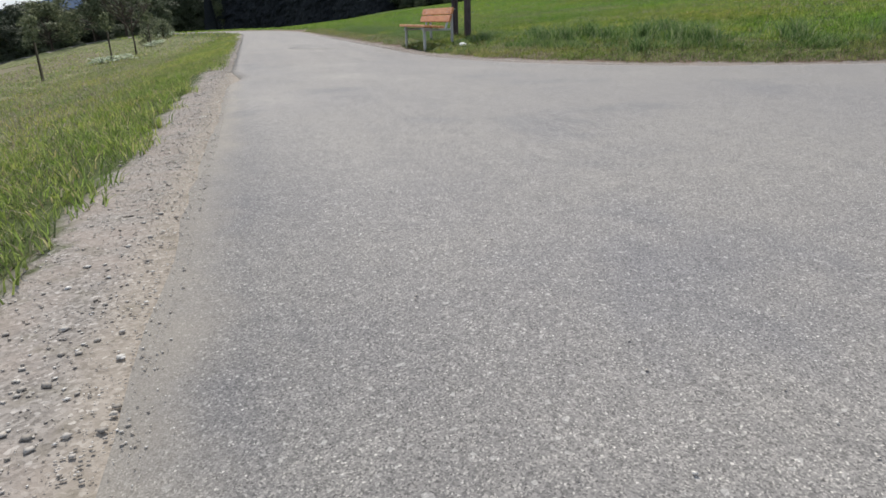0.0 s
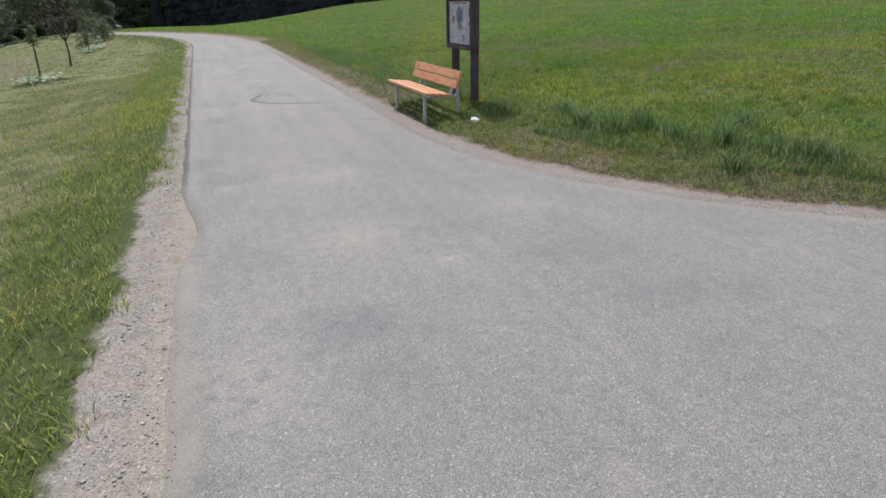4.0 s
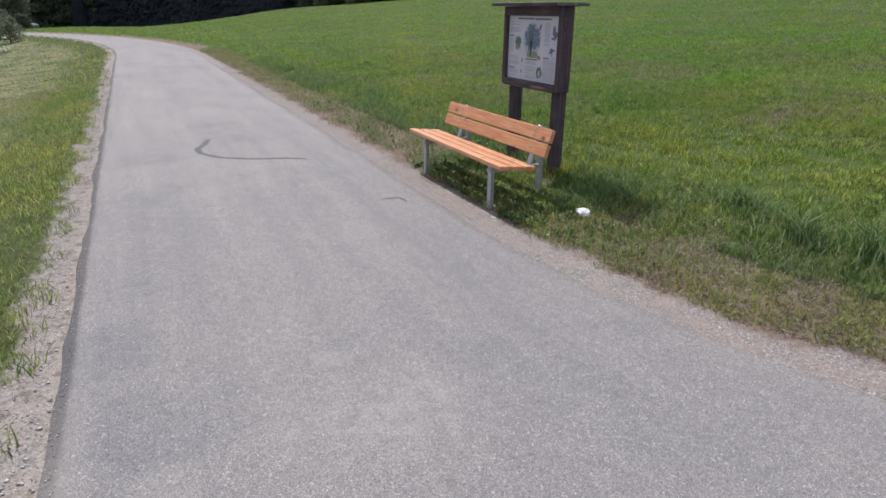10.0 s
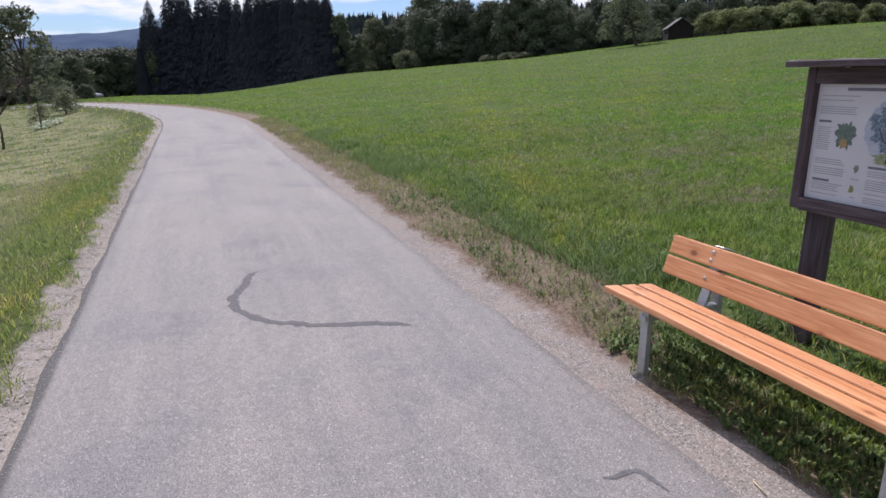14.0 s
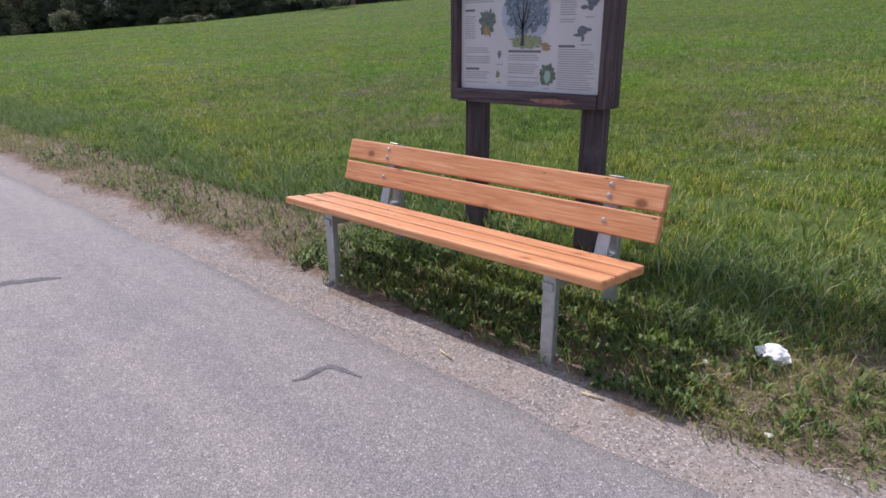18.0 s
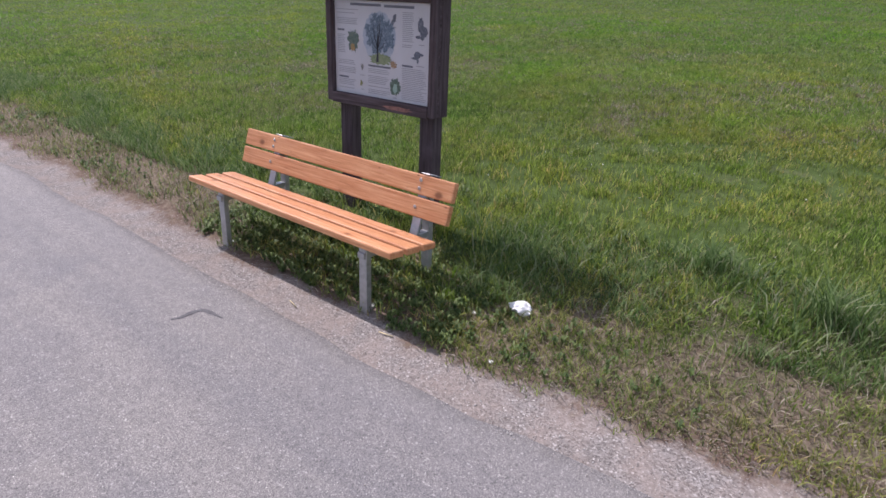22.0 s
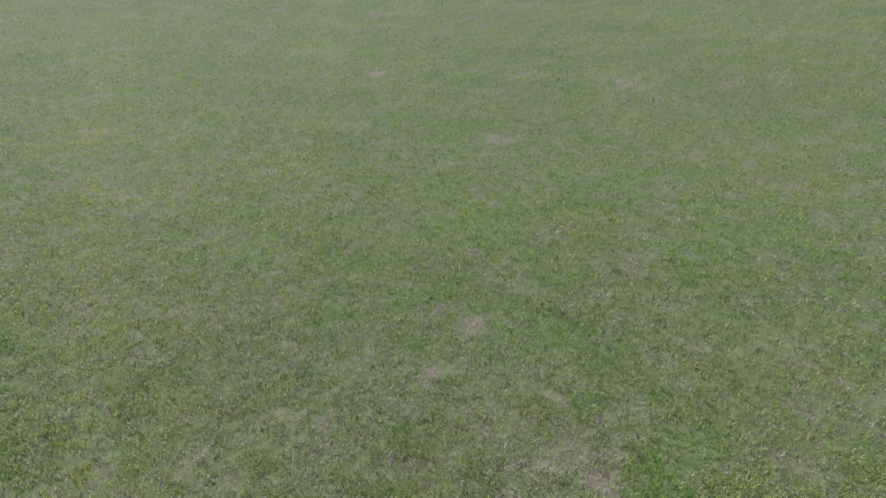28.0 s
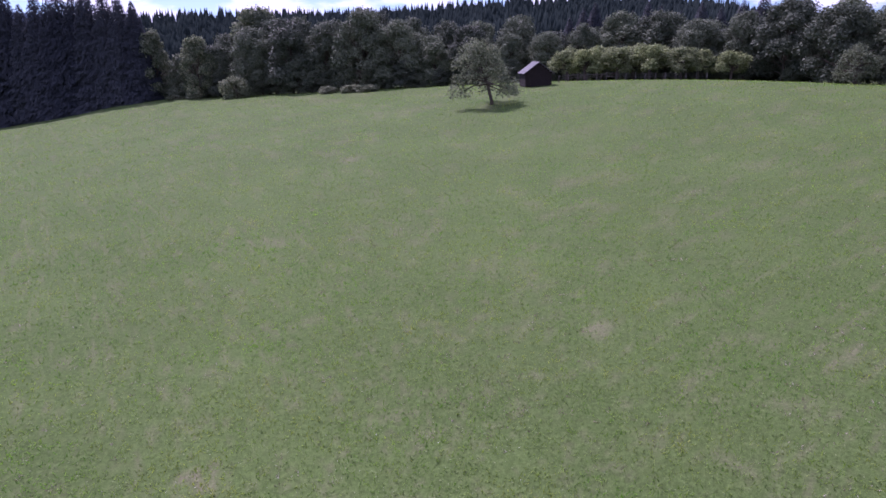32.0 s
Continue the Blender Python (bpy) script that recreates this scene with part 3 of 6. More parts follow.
ROOF_WOOD = make_oldwood("silvered_roof_wood", (0.040, 0.035, 0.034), (0.145, 0.135, 0.130), (0.36, 0.345, 0.33), 1)
# needle colour lifted towards blue, with haze over the stand painted in
SPRUCE = make_foliage("hazed_spruce_needles", (0.029, 0.034, 0.042), (0.038, 0.044, 0.053), (0.050, 0.057, 0.066), 0.2, 0.2, 0.05)
LEAF_DARK = make_foliage("woodland_leaves", (0.064, 0.083, 0.058), (0.097, 0.120, 0.082), (0.148, 0.170, 0.122), 0.14, 0.35, 0.10)
LEAF_LIGHT = make_foliage("orchard_leaves", (0.100, 0.130, 0.060), (0.200, 0.238, 0.112), (0.32, 0.36, 0.185), 0.45, 0.22, 0.12)
LEAF_GREY = make_foliage("grey_green_leaves", (0.072, 0.094, 0.056), (0.140, 0.166, 0.100), (0.235, 0.258, 0.165), 0.4, 0.15, 0.12)
BARK = make_bark("bark", (0.035, 0.028, 0.022), (0.11, 0.092, 0.074))

# ---------------------------------------------------------------- ground, road
def spaced(lo, fine_lo, fine_hi, hi, step, grow):
    a = list(np.arange(fine_lo, fine_hi + 1e-6, step))
    d = step
    while a[-1] < hi:
        d = min(d * grow, 140)
        a.append(a[-1] + d)
    d = step
    while a[0] > lo:
        d = min(d * grow, 140)
        a.insert(0, a[0] - d)
    return np.array(a)


def build_ground():
    xs = spaced(-2600, -6.0, 13.0, 2600, 0.12, 1.06)
    ys = spaced(-2600, -9.0, 18.0, 2600, 0.15, 1.05)
    gx, gy = np.meshgrid(xs, ys)
    px, py = gx.ravel(), gy.ravel()
    verts = np.stack([px, py, ground_z(px, py)], 1)
    nx, ny = len(xs), len(ys)
    i = (np.arange(ny - 1)[:, None] * nx + np.arange(nx - 1)[None]).ravel()
    me = np_mesh("ground", verts, quads=np.stack([i, i + 1, i + nx + 1, i + nx], 1))
    dr, dl = sides(px, py)
    dl = np.where(dl > 0, dl + 0.12 * smooth(py, -5.0, -2.5), dl)
    for key, v in (("dr", dr), ("dl", dl), ("bare", bare(px, py))):
        me.attributes.new(key, "FLOAT", "POINT").data.foreach_set("value", v.astype(np.float32))
    me.polygons.foreach_set("use_smooth", np.ones(len(me.polygons), bool))
    me.materials.append(GROUND)
    return tagged(new("ground", me), "rolling green meadow ground with gravelly road shoulders and dry patches", "ground", kind="structure")


def road_point(s, u):
    """s metres along the centre line from y = 0, u to the right."""
    if s <= BEND_Y:
        return ROAD_X + u, s
    a = (s - BEND_Y) / BEND_R
    cx = ROAD_X - BEND_R
    if a < math.pi / 2:
        return cx + (BEND_R + u) * math.cos(a), BEND_Y + (BEND_R + u) * math.sin(a)
    return cx - (s - BEND_Y - BEND_R * math.pi / 2), BEND_Y + BEND_R + u


def road_height(u, edge):
    return 0.012 * (1 - min(abs(u) / HALF, 1.2) ** 2)


PALE_SPOTS = ((-1.75, -3.86, 0.46, 0.26), (-1.93, -5.71, 0.40, 0.35), (-1.43, -6.4, 0.10, 0.06), (-0.45, -5.4, 0.25, 0.2), (-2.7, -7.4, 0.3, 0.8), (-1.6, 5.6, 0.25, 0.5), (-2.3, 8.5, 0.3, 1.0))


def build_road():
    stations = list(np.arange(-60, -14, 1.5)) + list(np.arange(-14, 21, 0.2)) + list(np.arange(21, 200, 1.0))
    cols = 25
    verts, dr, dl, pale = [], [], [], []
    for s in stations:
        e = float(right_edge(s))
        left = -HALF + 0.16 * math.exp(-((s + 5.0) / 0.7) ** 2) + 0.045 * (float(vnoise(s, 0.0, 0.9)) - 0.5) + 0.03 * (float(vnoise(s, 3.0, 0.23)) - 0.5)
        right = e + 0.07 * (float(vnoise(s, 7.0, 0.8)) - 0.5) + 0.05 * (float(vnoise(s, 11.0, 0.21)) - 0.5)
        for k in range(-1, cols + 1):
            f = min(max(k, 0), cols - 1) / (cols - 1)
            u = left + (right - left) * f
            x, y = road_point(s, u)
            z = road_height(u, e) + 0.006 * (float(vnoise(x, y, 1.1, 5)) - 0.5)
            if k in (-1, cols):
                z -= 0.07
                u += -0.02 if k < 0 else 0.02
                x, y = road_point(s, u)
            verts.append((x, y, z + float(valley(x, y))))
            dr.append(u - e)
            dl.append(-u - HALF)
            pale.append(max(math.exp(-((x - a) / c) ** 2 - ((y - b) / d) ** 2) for a, b, c, d in PALE_SPOTS))
    n = cols + 2
    i = (np.arange(len(stations) - 1)[:, None] * n + np.arange(n - 1)[None]).ravel()
    me = np_mesh("road", np.array(verts), quads=np.stack([i, i + 1, i + n + 1, i + n], 1))
    rim = [float(smooth(v[1], -5.0, -2.5)) for v in verts]
    for key, v in (("dr", dr), ("dl", dl), ("pale", pale), ("rim", rim)):
        me.attributes.new(key, "FLOAT", "POINT").data.foreach_set("value", np.array(v, np.float32))
    me.polygons.foreach_set("use_smooth", np.ones(len(me.polygons), bool))
    me.materials.append(ASPHALT)
    return tagged(new("road", me), "narrow grey asphalt lane with pale worn patches and crumbled edges", "road", kind="structure")


def build_seam(name, line, width, label, seed):
    """A strip of tar laid over a crack."""
    r = np.random.default_rng(seed)
    pts = [Vector((a, b, 0)) for a, b in line]
    dense = []
    for a, b in zip(pts, pts[1:]):
        k = max(2, int((b - a).length / 0.04))
        dense += [a.lerp(b, i / k) for i in range(k)]
    dense.append(pts[-1])
    for _ in range(3):
        dense = [dense[0]] + [(dense[i - 1] + dense[i] * 2 + dense[i + 1]) / 4 for i in range(1, len(dense) - 1)] + [dense[-1]]
    bm = bmesh.new()
    rows = []
    for i, p in enumerate(dense):
        ahead = (dense[min(i + 1, len(dense) - 1)] - dense[max(i - 1, 0)]).normalized()
        side = Vector((-ahead.y, ahead.x, 0))
        taper = min(1.0, 0.35 + i / 5, 0.35 + (len(dense) - 1 - i) / 5)
        row = []
        for k in (-1.0, -0.6, 0.6, 1.0):
            q = p + side * k * width / 2 * taper * (0.45 + 1.0 * r.random())
            z = road_height(q.x - ROAD_X, HALF) + 0.006 * (float(vnoise(q.x, q.y, 1.1, 5)) - 0.5) + (0.0030 if abs(k) < 0.9 else 0.0005)
            row.append(bm.verts.new((q.x, q.y, z)))
        rows.append(row)
    for a, b in zip(rows, rows[1:]):
        for k in range(3):
            bm.faces.new((a[k], a[k + 1], b[k + 1], b[k]))
    me = bpy.data.meshes.new(name)
    bm.to_mesh(me)
    bm.free()
    me.materials.append(TAR)
    return tagged(new(name, me), label, "tar seam")


TAR = make_plain("tar", (0.128, 0.126, 0.130), 0.9, var=0.3, scale=60, spec=0.15)
ground = build_ground()
road = build_road()
build_seam("tar_seam", [(-1.76, 2.98), (-1.83, 2.94), (-1.90, 2.62), (-2.03, 2.30), (-2.00, 2.02), (-1.82, 1.72), (-1.48, 1.50), (-1.15, 1.42), (-1.02, 1.37), (-0.89, 1.27)], 0.075,
           "dark hook-shaped tar strip sealing a crack in the asphalt", 3)
build_seam("tar_seam", [(-0.68, -0.68), (-0.63, -0.71), (-0.57, -0.68), (-0.50, -0.67), (-0.485, -0.76), (-0.475, -0.86)], 0.035,
           "short bent tar strip on the lane beside the bench", 4)


# ---------------------------------------------------------------- grass, gravel
def scatter(x0, x1, y0, y1, per_m2, keep):
    n = int((x1 - x0) * (y1 - y0) * per_m2)
    x, y = rng.uniform(x0, x1, n), rng.uniform(y0, y1, n)
    ok = keep(x, y, rng.random(n))
    return x[ok], y[ok]


def blades(name, x, y, height, width, material, label, lean=0.55, vary=0.45, simple=False):
    """Bent grass blades, two faces each (simple: one), in one mesh."""
    n = len(x)
    z = ground_z(x, y) - 0.01
    a, b = rng.uniform(0, 2 * math.pi, n), rng.uniform(0, 2 * math.pi, n)
    h = height * (1 - vary + 2 * vary * rng.random(n))
    w = np.broadcast_to(width, n) * (0.7 + 0.6 * rng.random(n)) / 2
    ln = h * lean * (0.3 + rng.random(n))
    base = np.stack([x, y, z], 1)
    wv = np.stack([np.cos(a) * w, np.sin(a) * w, 0 * w], 1)
    lv = np.stack([np.cos(b) * ln, np.sin(b) * ln, 0 * ln], 1)
    up = np.stack([0 * h, 0 * h, h], 1)
    if simple:
        v = np.stack([base - wv * 1.2, base + wv * 1.2, base + up * 0.9 + lv], 1).reshape(-1, 3)
        me = np_mesh(name, v, tris=np.arange(n * 3).reshape(-1, 3))
        me.materials.append(material)
        return tagged(new(name, me), label, "grass", kind="stuff")
    v = np.stack([base - wv, base + wv, base + up * 0.58 + lv * 0.32 + wv * 0.8, base + up * 0.58 + lv * 0.32 - wv * 0.8, base + up * 0.93 + lv], 1).reshape(-1, 3)
    i = np.arange(n) * 5
    me = np_mesh(name, v, tris=np.stack([i + 3, i + 2, i + 4], 1), quads=np.stack([i, i + 1, i + 2, i + 3], 1))
    me.materials.append(material)
    return tagged(new(name, me), label, "grass", kind="stuff")


def clumped(x, y, size, shift=0.0):
    return vnoise(x, y, size, shift)


def ringed(cx, cy, inner, outer, near_per_m2, n_far, az0, az1):
    """Points round a centre: even within, thinning with the square of the distance outside."""
    n = int(math.pi * inner * inner * near_per_m2)
    r = np.concatenate([inner * np.sqrt(rng.random(n)), inner * (outer / inner) ** rng.random(n_far)])
    a = np.concatenate([rng.uniform(0, 2 * math.pi, n), rng.uniform(radians(az0), radians(az1), n_far)])
    return cx + r * np.sin(a), cy + r * np.cos(a), r


def keep_tall(x, y, r):
    dr, dl = sides(x, y)
    return (dr > np.where(y > 0.5, 0.92, 0.62 + 0.40 * smooth(-y, 1.7, 2.3))) & (dr < 2.3) & (r * (1 - bare(x, y)) + bare(x, y) < smooth(clumped(x, y, 0.5) * 0.6 + clumped(x, y, 0.19, 6) * 0.5, 0.40, 0.68) * smooth(dr, 0.6, 1.0) * (1 - smooth(dr, 1.3, 2.1)))


def keep_strip(x, y, r):
    dr, dl = sides(x, y)
    bench = (y > -4.2) & (y < 0.6)
    thick = np.maximum(0.45, np.where(bench, smooth(clumped(x, y, 0.2, 12), 0.05, 0.45), smooth(clumped(x, y, 0.33, 12), 0.15, 0.55)))
    return (dr > 0.24) & (dr < 1.15 + 0.25 * smooth(-y, 1.7, 2.3)) & (r + 0.22 * bare(x, y) < thick * smooth(dr + 0.3 * (clumped(x, y, 0.25, 17) - 0.5), 0.26, 0.46))


def build_grass():
    x, y = scatter(-0.3, 7, -9.5, 16, 3200, keep_tall)
    blades("tall_grass", x, y, 0.115 - 0.035 * smooth(-y, 1.7, 2.5), 0.0070, TALL_GRASS, "tall uncut grass tufts along the meadow edge", 0.85)
    x, y, r = ringed(2.0, 0.5, 5.5, 130, 3500, 920000, -22, 172)
    dr, dl = sides(x, y)
    ok = (dr > 0.66 + (0.30 + 0.25 * clumped(x, y, 0.3, 81)) * (smooth(y, 0.2, 0.8) * (1 - 0.95 * smooth(y, 14.0, 34.0)) + 0.80 * smooth(-y, 1.7, 2.3)) + 0.6 * (clumped(x, y, 0.4, 82) - 0.5) * smooth(-y, 1.7, 2.3)) & (rng.random(len(x)) < 0.35 + 0.65 * np.maximum(smooth(dr, 0.9, 1.8), smooth(y, -2.3, -1.7))) & (rng.random(len(x)) > bare(x, y) * 0.85) & (rng.random(len(x)) < 0.16 + 0.95 * smooth(clumped(x, y, 0.16, 2) * 0.55 + clumped(x, y, 0.4, 5) * 0.3 + clumped(x, y, 1.3, 3) * 0.25, 0.36, 0.66))
    x, y, r = x[ok], y[ok], r[ok]
    far = np.maximum(r / 5.5, 1)
    tall = 1 + 0.45 * (1 - smooth(sides(x, y)[0], 1.2, 4.5)) * smooth(y, -2.8, -1.6)
    close = r < 5.0 + 11 * rng.random(len(r)) ** 1.5
    h, w = 0.060 * tall * far ** 0.12, 0.0072 * far ** 0.88
    blades("meadow_grass", x[close], y[close], h[close], w[close], GRASS, "short green meadow grass behind the bench", 0.65)
    blades("meadow_grass", x[~close], y[~close], h[~close], w[~close], GRASS_FAR, "short green meadow grass on the slope", 0.9, simple=True)
    x, y = scatter(-0.3, 4, -8.5, 24, 2600, keep_strip)
    dead = rng.random(len(x)) < np.where(y > 0.6, 0.62, np.where(y > -2.0, 0.10, 0.12 + 0.5 * bare(x, y)))
    blades("dry_grass", x[dead], y[dead], 0.050, 0.006, DRY_GRASS, "dead mown grass lying on the verge strip", 1.6)
    blades("verge_grass", x[~dead], y[~dead], 0.080 - 0.022 * smooth(-y[~dead], 1.7, 2.3), 0.0060, VERGE_RIGHT, "low ragged grass on the verge beside the gravel", 0.95)
    x, y = scatter(-7.6, -3.1, -13.5, 12, 1500, lambda x, y, r: r < 0.35 + 0.65 * smooth(clumped(x, y, 0.3, 8) * 0.7 + clumped(x, y, 1.1, 9) * 0.5, 0.20, 0.62))
    fx, fy, r = ringed(-4.5, -5.0, 8.0, 60, 1, 110000, -60, 15)
    ok = (r > 8) & ((fy > 12) | (fx < -7.6))
    x, y, far = np.concatenate([x, fx[ok]]), np.concatenate([y, fy[ok]]), np.concatenate([np.ones(len(x)), r[ok] / 8.0])
    dr, dl = sides(x, y)
    ragged = np.where(y > -3.5, 0.0 + 0.42 * clumped(x, y, 0.20, 21), 0.22 + 0.34 * clumped(x, y, 0.28, 21)) + 0.10 * (clumped(x, y, 0.07, 23) - 0.5)
    ok = (dl > ragged) & ((dl < 11) | (dl > 26)) & (rng.random(len(x)) < 1 - 0.35 * smooth(dl, 1.0, 2.2))
    x, y, far, dl = x[ok], y[ok], far[ok], dl[ok]
    dead = rng.random(len(x)) < 0.12 + 0.52 * smooth(dl + 0.8 * (clumped(x, y, 0.6, 22) - 0.5), 0.8, 1.9)
    live = ~dead
    blades("verge_grass", x[live], y[live], 0.075 * far[live] ** 0.2, 0.0065 * far[live], VERGE_GRASS, "green grass on the verge sloping away from the lane", 0.85)
    blades("dry_grass", x[dead], y[dead], 0.055, 0.0060 * far[dead], DRY_GRASS, "dry straw-coloured mown grass on the slope", 1.5)
    # flat dead stalks on the worn ground past the bench
    x, y = scatter(-0.1, 3.0, -7.5, -1.5, 2600, lambda x, y, r: (sides(x, y)[0] > 0.34) & (sides(x, y)[0] < 1.7) & (r < 0.10 + 0.35 * smooth(clumped(x, y, 0.45, 14), 0.35, 0.7) + 0.7 * bare(x, y)))
    blades("dry_grass", x, y, 0.026, 0.0055, DRY_GRASS, "flattened dead grass on worn ground beside the bench", 2.6)


def build_mat():
    """Short matted grass, half withered, on the worn ground past the bench."""
    x, y = scatter(0.0, 6.0, -8.5, -1.75, 9000, lambda x, y, r: (sides(x, y)[0] > 0.30 + 0.12 * clumped(x, y, 0.2, 90)) & (sides(x, y)[0] < 1.9) & (r < 0.85 - 0.55 * bare(x, y)))
    kind = rng.random(len(x)) + 0.5 * (clumped(x, y, 0.35, 91) - 0.5) + 0.35 * bare(x, y)
    for sort, height, lean, material, label in ((kind < 0.58, 0.034, 1.1, VERGE_RIGHT, "short trodden green grass on the worn verge"), (kind >= 0.58, 0.022, 2.4, DRY_GRASS, "matted withered grass on the worn verge")):
        blades("trodden_grass", x[sort], y[sort], height, 0.0052, material, label, lean)


def build_clumps():
    """Knee-high tufts left by the mower along the edge of the meadow."""
    spots = [(1.62, -2.75, 0.20), (1.45, -3.40, 0.26), (1.58, -3.85, 0.30), (1.95, -3.95, 0.28), (1.90, -4.55, 0.26), (2.15, -5.0, 0.32), (1.75, -5.55, 0.20), (2.8, -4.55, 0.26), (2.35, -5.5, 0.26), (2.5, -5.8, 0.24), (3.3, -6.4, 0.28), (4.2, -6.9, 0.26), (5.3, -7.5, 0.26),
             (1.48, 3.45, 0.13), (1.38, 5.3, 0.12), (1.32, 8.2, 0.12)]
    bx, by, bh = [], [], []
    for cx, cy, h in spots:
        n = 260
        a, d = rng.uniform(0, 6.28, n), np.abs(rng.normal(0, 0.14, n))
        bx.append(cx + d * np.cos(a)), by.append(cy + 1.5 * d * np.sin(a)), bh.append(h * (1.05 - np.clip(d * 1.8, 0, 0.7)))
    x, y, h = (np.concatenate(v) for v in (bx, by, bh))
    blades("tall_tufts", x, y, h * 0.95, 0.0085, TUFT_GRASS, "knee-high grass tufts along the edge of the meadow", 0.75, 0.3)


def build_tufts():
    """Bunches of coarser blades that stand above the mown sward, green or withered."""
    for name, count, size, material, label in (
            ("grass_tufts", 15000, 0.085, GRASS_FAR, "coarse green tufts standing above the mown meadow"),
            ("withered_tufts", 20000, 0.055, DRY_GRASS, "withered grey-brown tufts in the mown meadow")):
        r = 2.0 * (42 / 2.0) ** rng.random(count)
        a = rng.uniform(radians(-12), radians(140), count)
        x, y = 2.5 + r * np.sin(a), 0.5 + r * np.cos(a)
        patch = clumped(x, y, 0.9, 33) * 0.6 + clumped(x, y, 3.0, 34) * 0.4
        ok = (sides(x, y)[0] > 1.3) & (rng.random(count) < smooth(patch if name == "grass_tufts" else 1 - patch, 0.32, 0.62) * (1 - 0.5 * smooth(r, 9, 20)))
        x, y, r = (np.repeat(v[ok], 6) for v in (x, y, r))
        spread = 0.035 + 0.0012 * r
        x, y = x + rng.normal(0, 1, len(x)) * spread, y + rng.normal(0, 1, len(x)) * spread
        blades(name, x, y, size * (0.8 + 0.4 * rng.random(len(x))), 0.008 * (1 + r / 9), material, label, 0.9, 0.3, simple=True)


def build_herbs():
    """Broad leaves in low rosettes, where the verge is weedy."""
    n = 30000
    x, y = rng.uniform(-0.05, 2.6, n), rng.uniform(-6.5, 6.0, n)
    dr, dl = sides(x, y)
    near = (x > 0.06) & (x < 0.80) & (y > -1.95) & (y < 0.5)
    ok = (dr > np.where(near, 0.28 + 0.14 * clumped(x, y, 0.15, 31), 0.42)) & (dr < 2.0) & (bare(x, y) < 0.3) & (((y > -3.2) & (rng.random(n) < 0.26 * clumped(x, y, 0.5, 30) ** 1.5)) | (near & (rng.random(n) < 0.80)))
    x, y = x[ok], y[ok]
    z = ground_z(x, y)
    verts, tris = [], []
    for cx, cy, cz in zip(x, y, z):
        for k in range(rng.integers(4, 9)):
            a, l, w, rise = rng.uniform(0, 6.28), rng.uniform(0.016, 0.045), rng.uniform(0.005, 0.010), rng.uniform(0.015, 0.06)
            d, s = np.array([math.cos(a), math.sin(a), 0]), np.array([-math.sin(a), math.cos(a), 0])
            o = np.array([cx, cy, cz])
            i = len(verts)
            verts += [o, o + d * l * 0.5 + s * w + [0, 0, rise], o + d * l * 0.5 - s * w + [0, 0, rise], o + d * l + [0, 0, rise * 0.7]]
            tris += [(i, i + 2, i + 1), (i + 1, i + 2, i + 3)]
    me = np_mesh("verge_herbs", np.array(verts), tris=np.array(tris))
    me.materials.append(HERB)
    tagged(new("verge_herbs", me), "low broad-leaved weeds under and beside the bench", "weeds", kind="stuff")


def pebbles(name, x, y, z, size, material, label):
    n = len(x)
    shape = np.array([(1, 0, 0), (0, 1, 0), (-1, 0, 0), (0, -1, 0), (0, 0, 0.42), (0, 0, -0.35)], float)
    a = rng.uniform(0, 6.28, n)
    s = size[:, None] * rng.uniform(0.6, 1.3, (n, 3))
    v = shape[None] * rng.uniform(0.75, 1.2, (n, 6, 1)) * s[:, None]
    c, d = np.cos(a)[:, None], np.sin(a)[:, None]
    v = np.stack([v[..., 0] * c - v[..., 1] * d, v[..., 0] * d + v[..., 1] * c, v[..., 2]], -1) + np.stack([x, y, z], 1)[:, None]
    f = np.array([(0, 1, 4), (1, 2, 4), (2, 3, 4), (3, 0, 4), (1, 0, 5), (2, 1, 5), (3, 2, 5), (0, 3, 5)])
    me = np_mesh(name, v.reshape(-1, 3), tris=(f[None] + (np.arange(n) * 6)[:, None, None]).reshape(-1, 3))
    me.materials.append(material)
    return tagged(new(name, me), label, "gravel", kind="stuff")


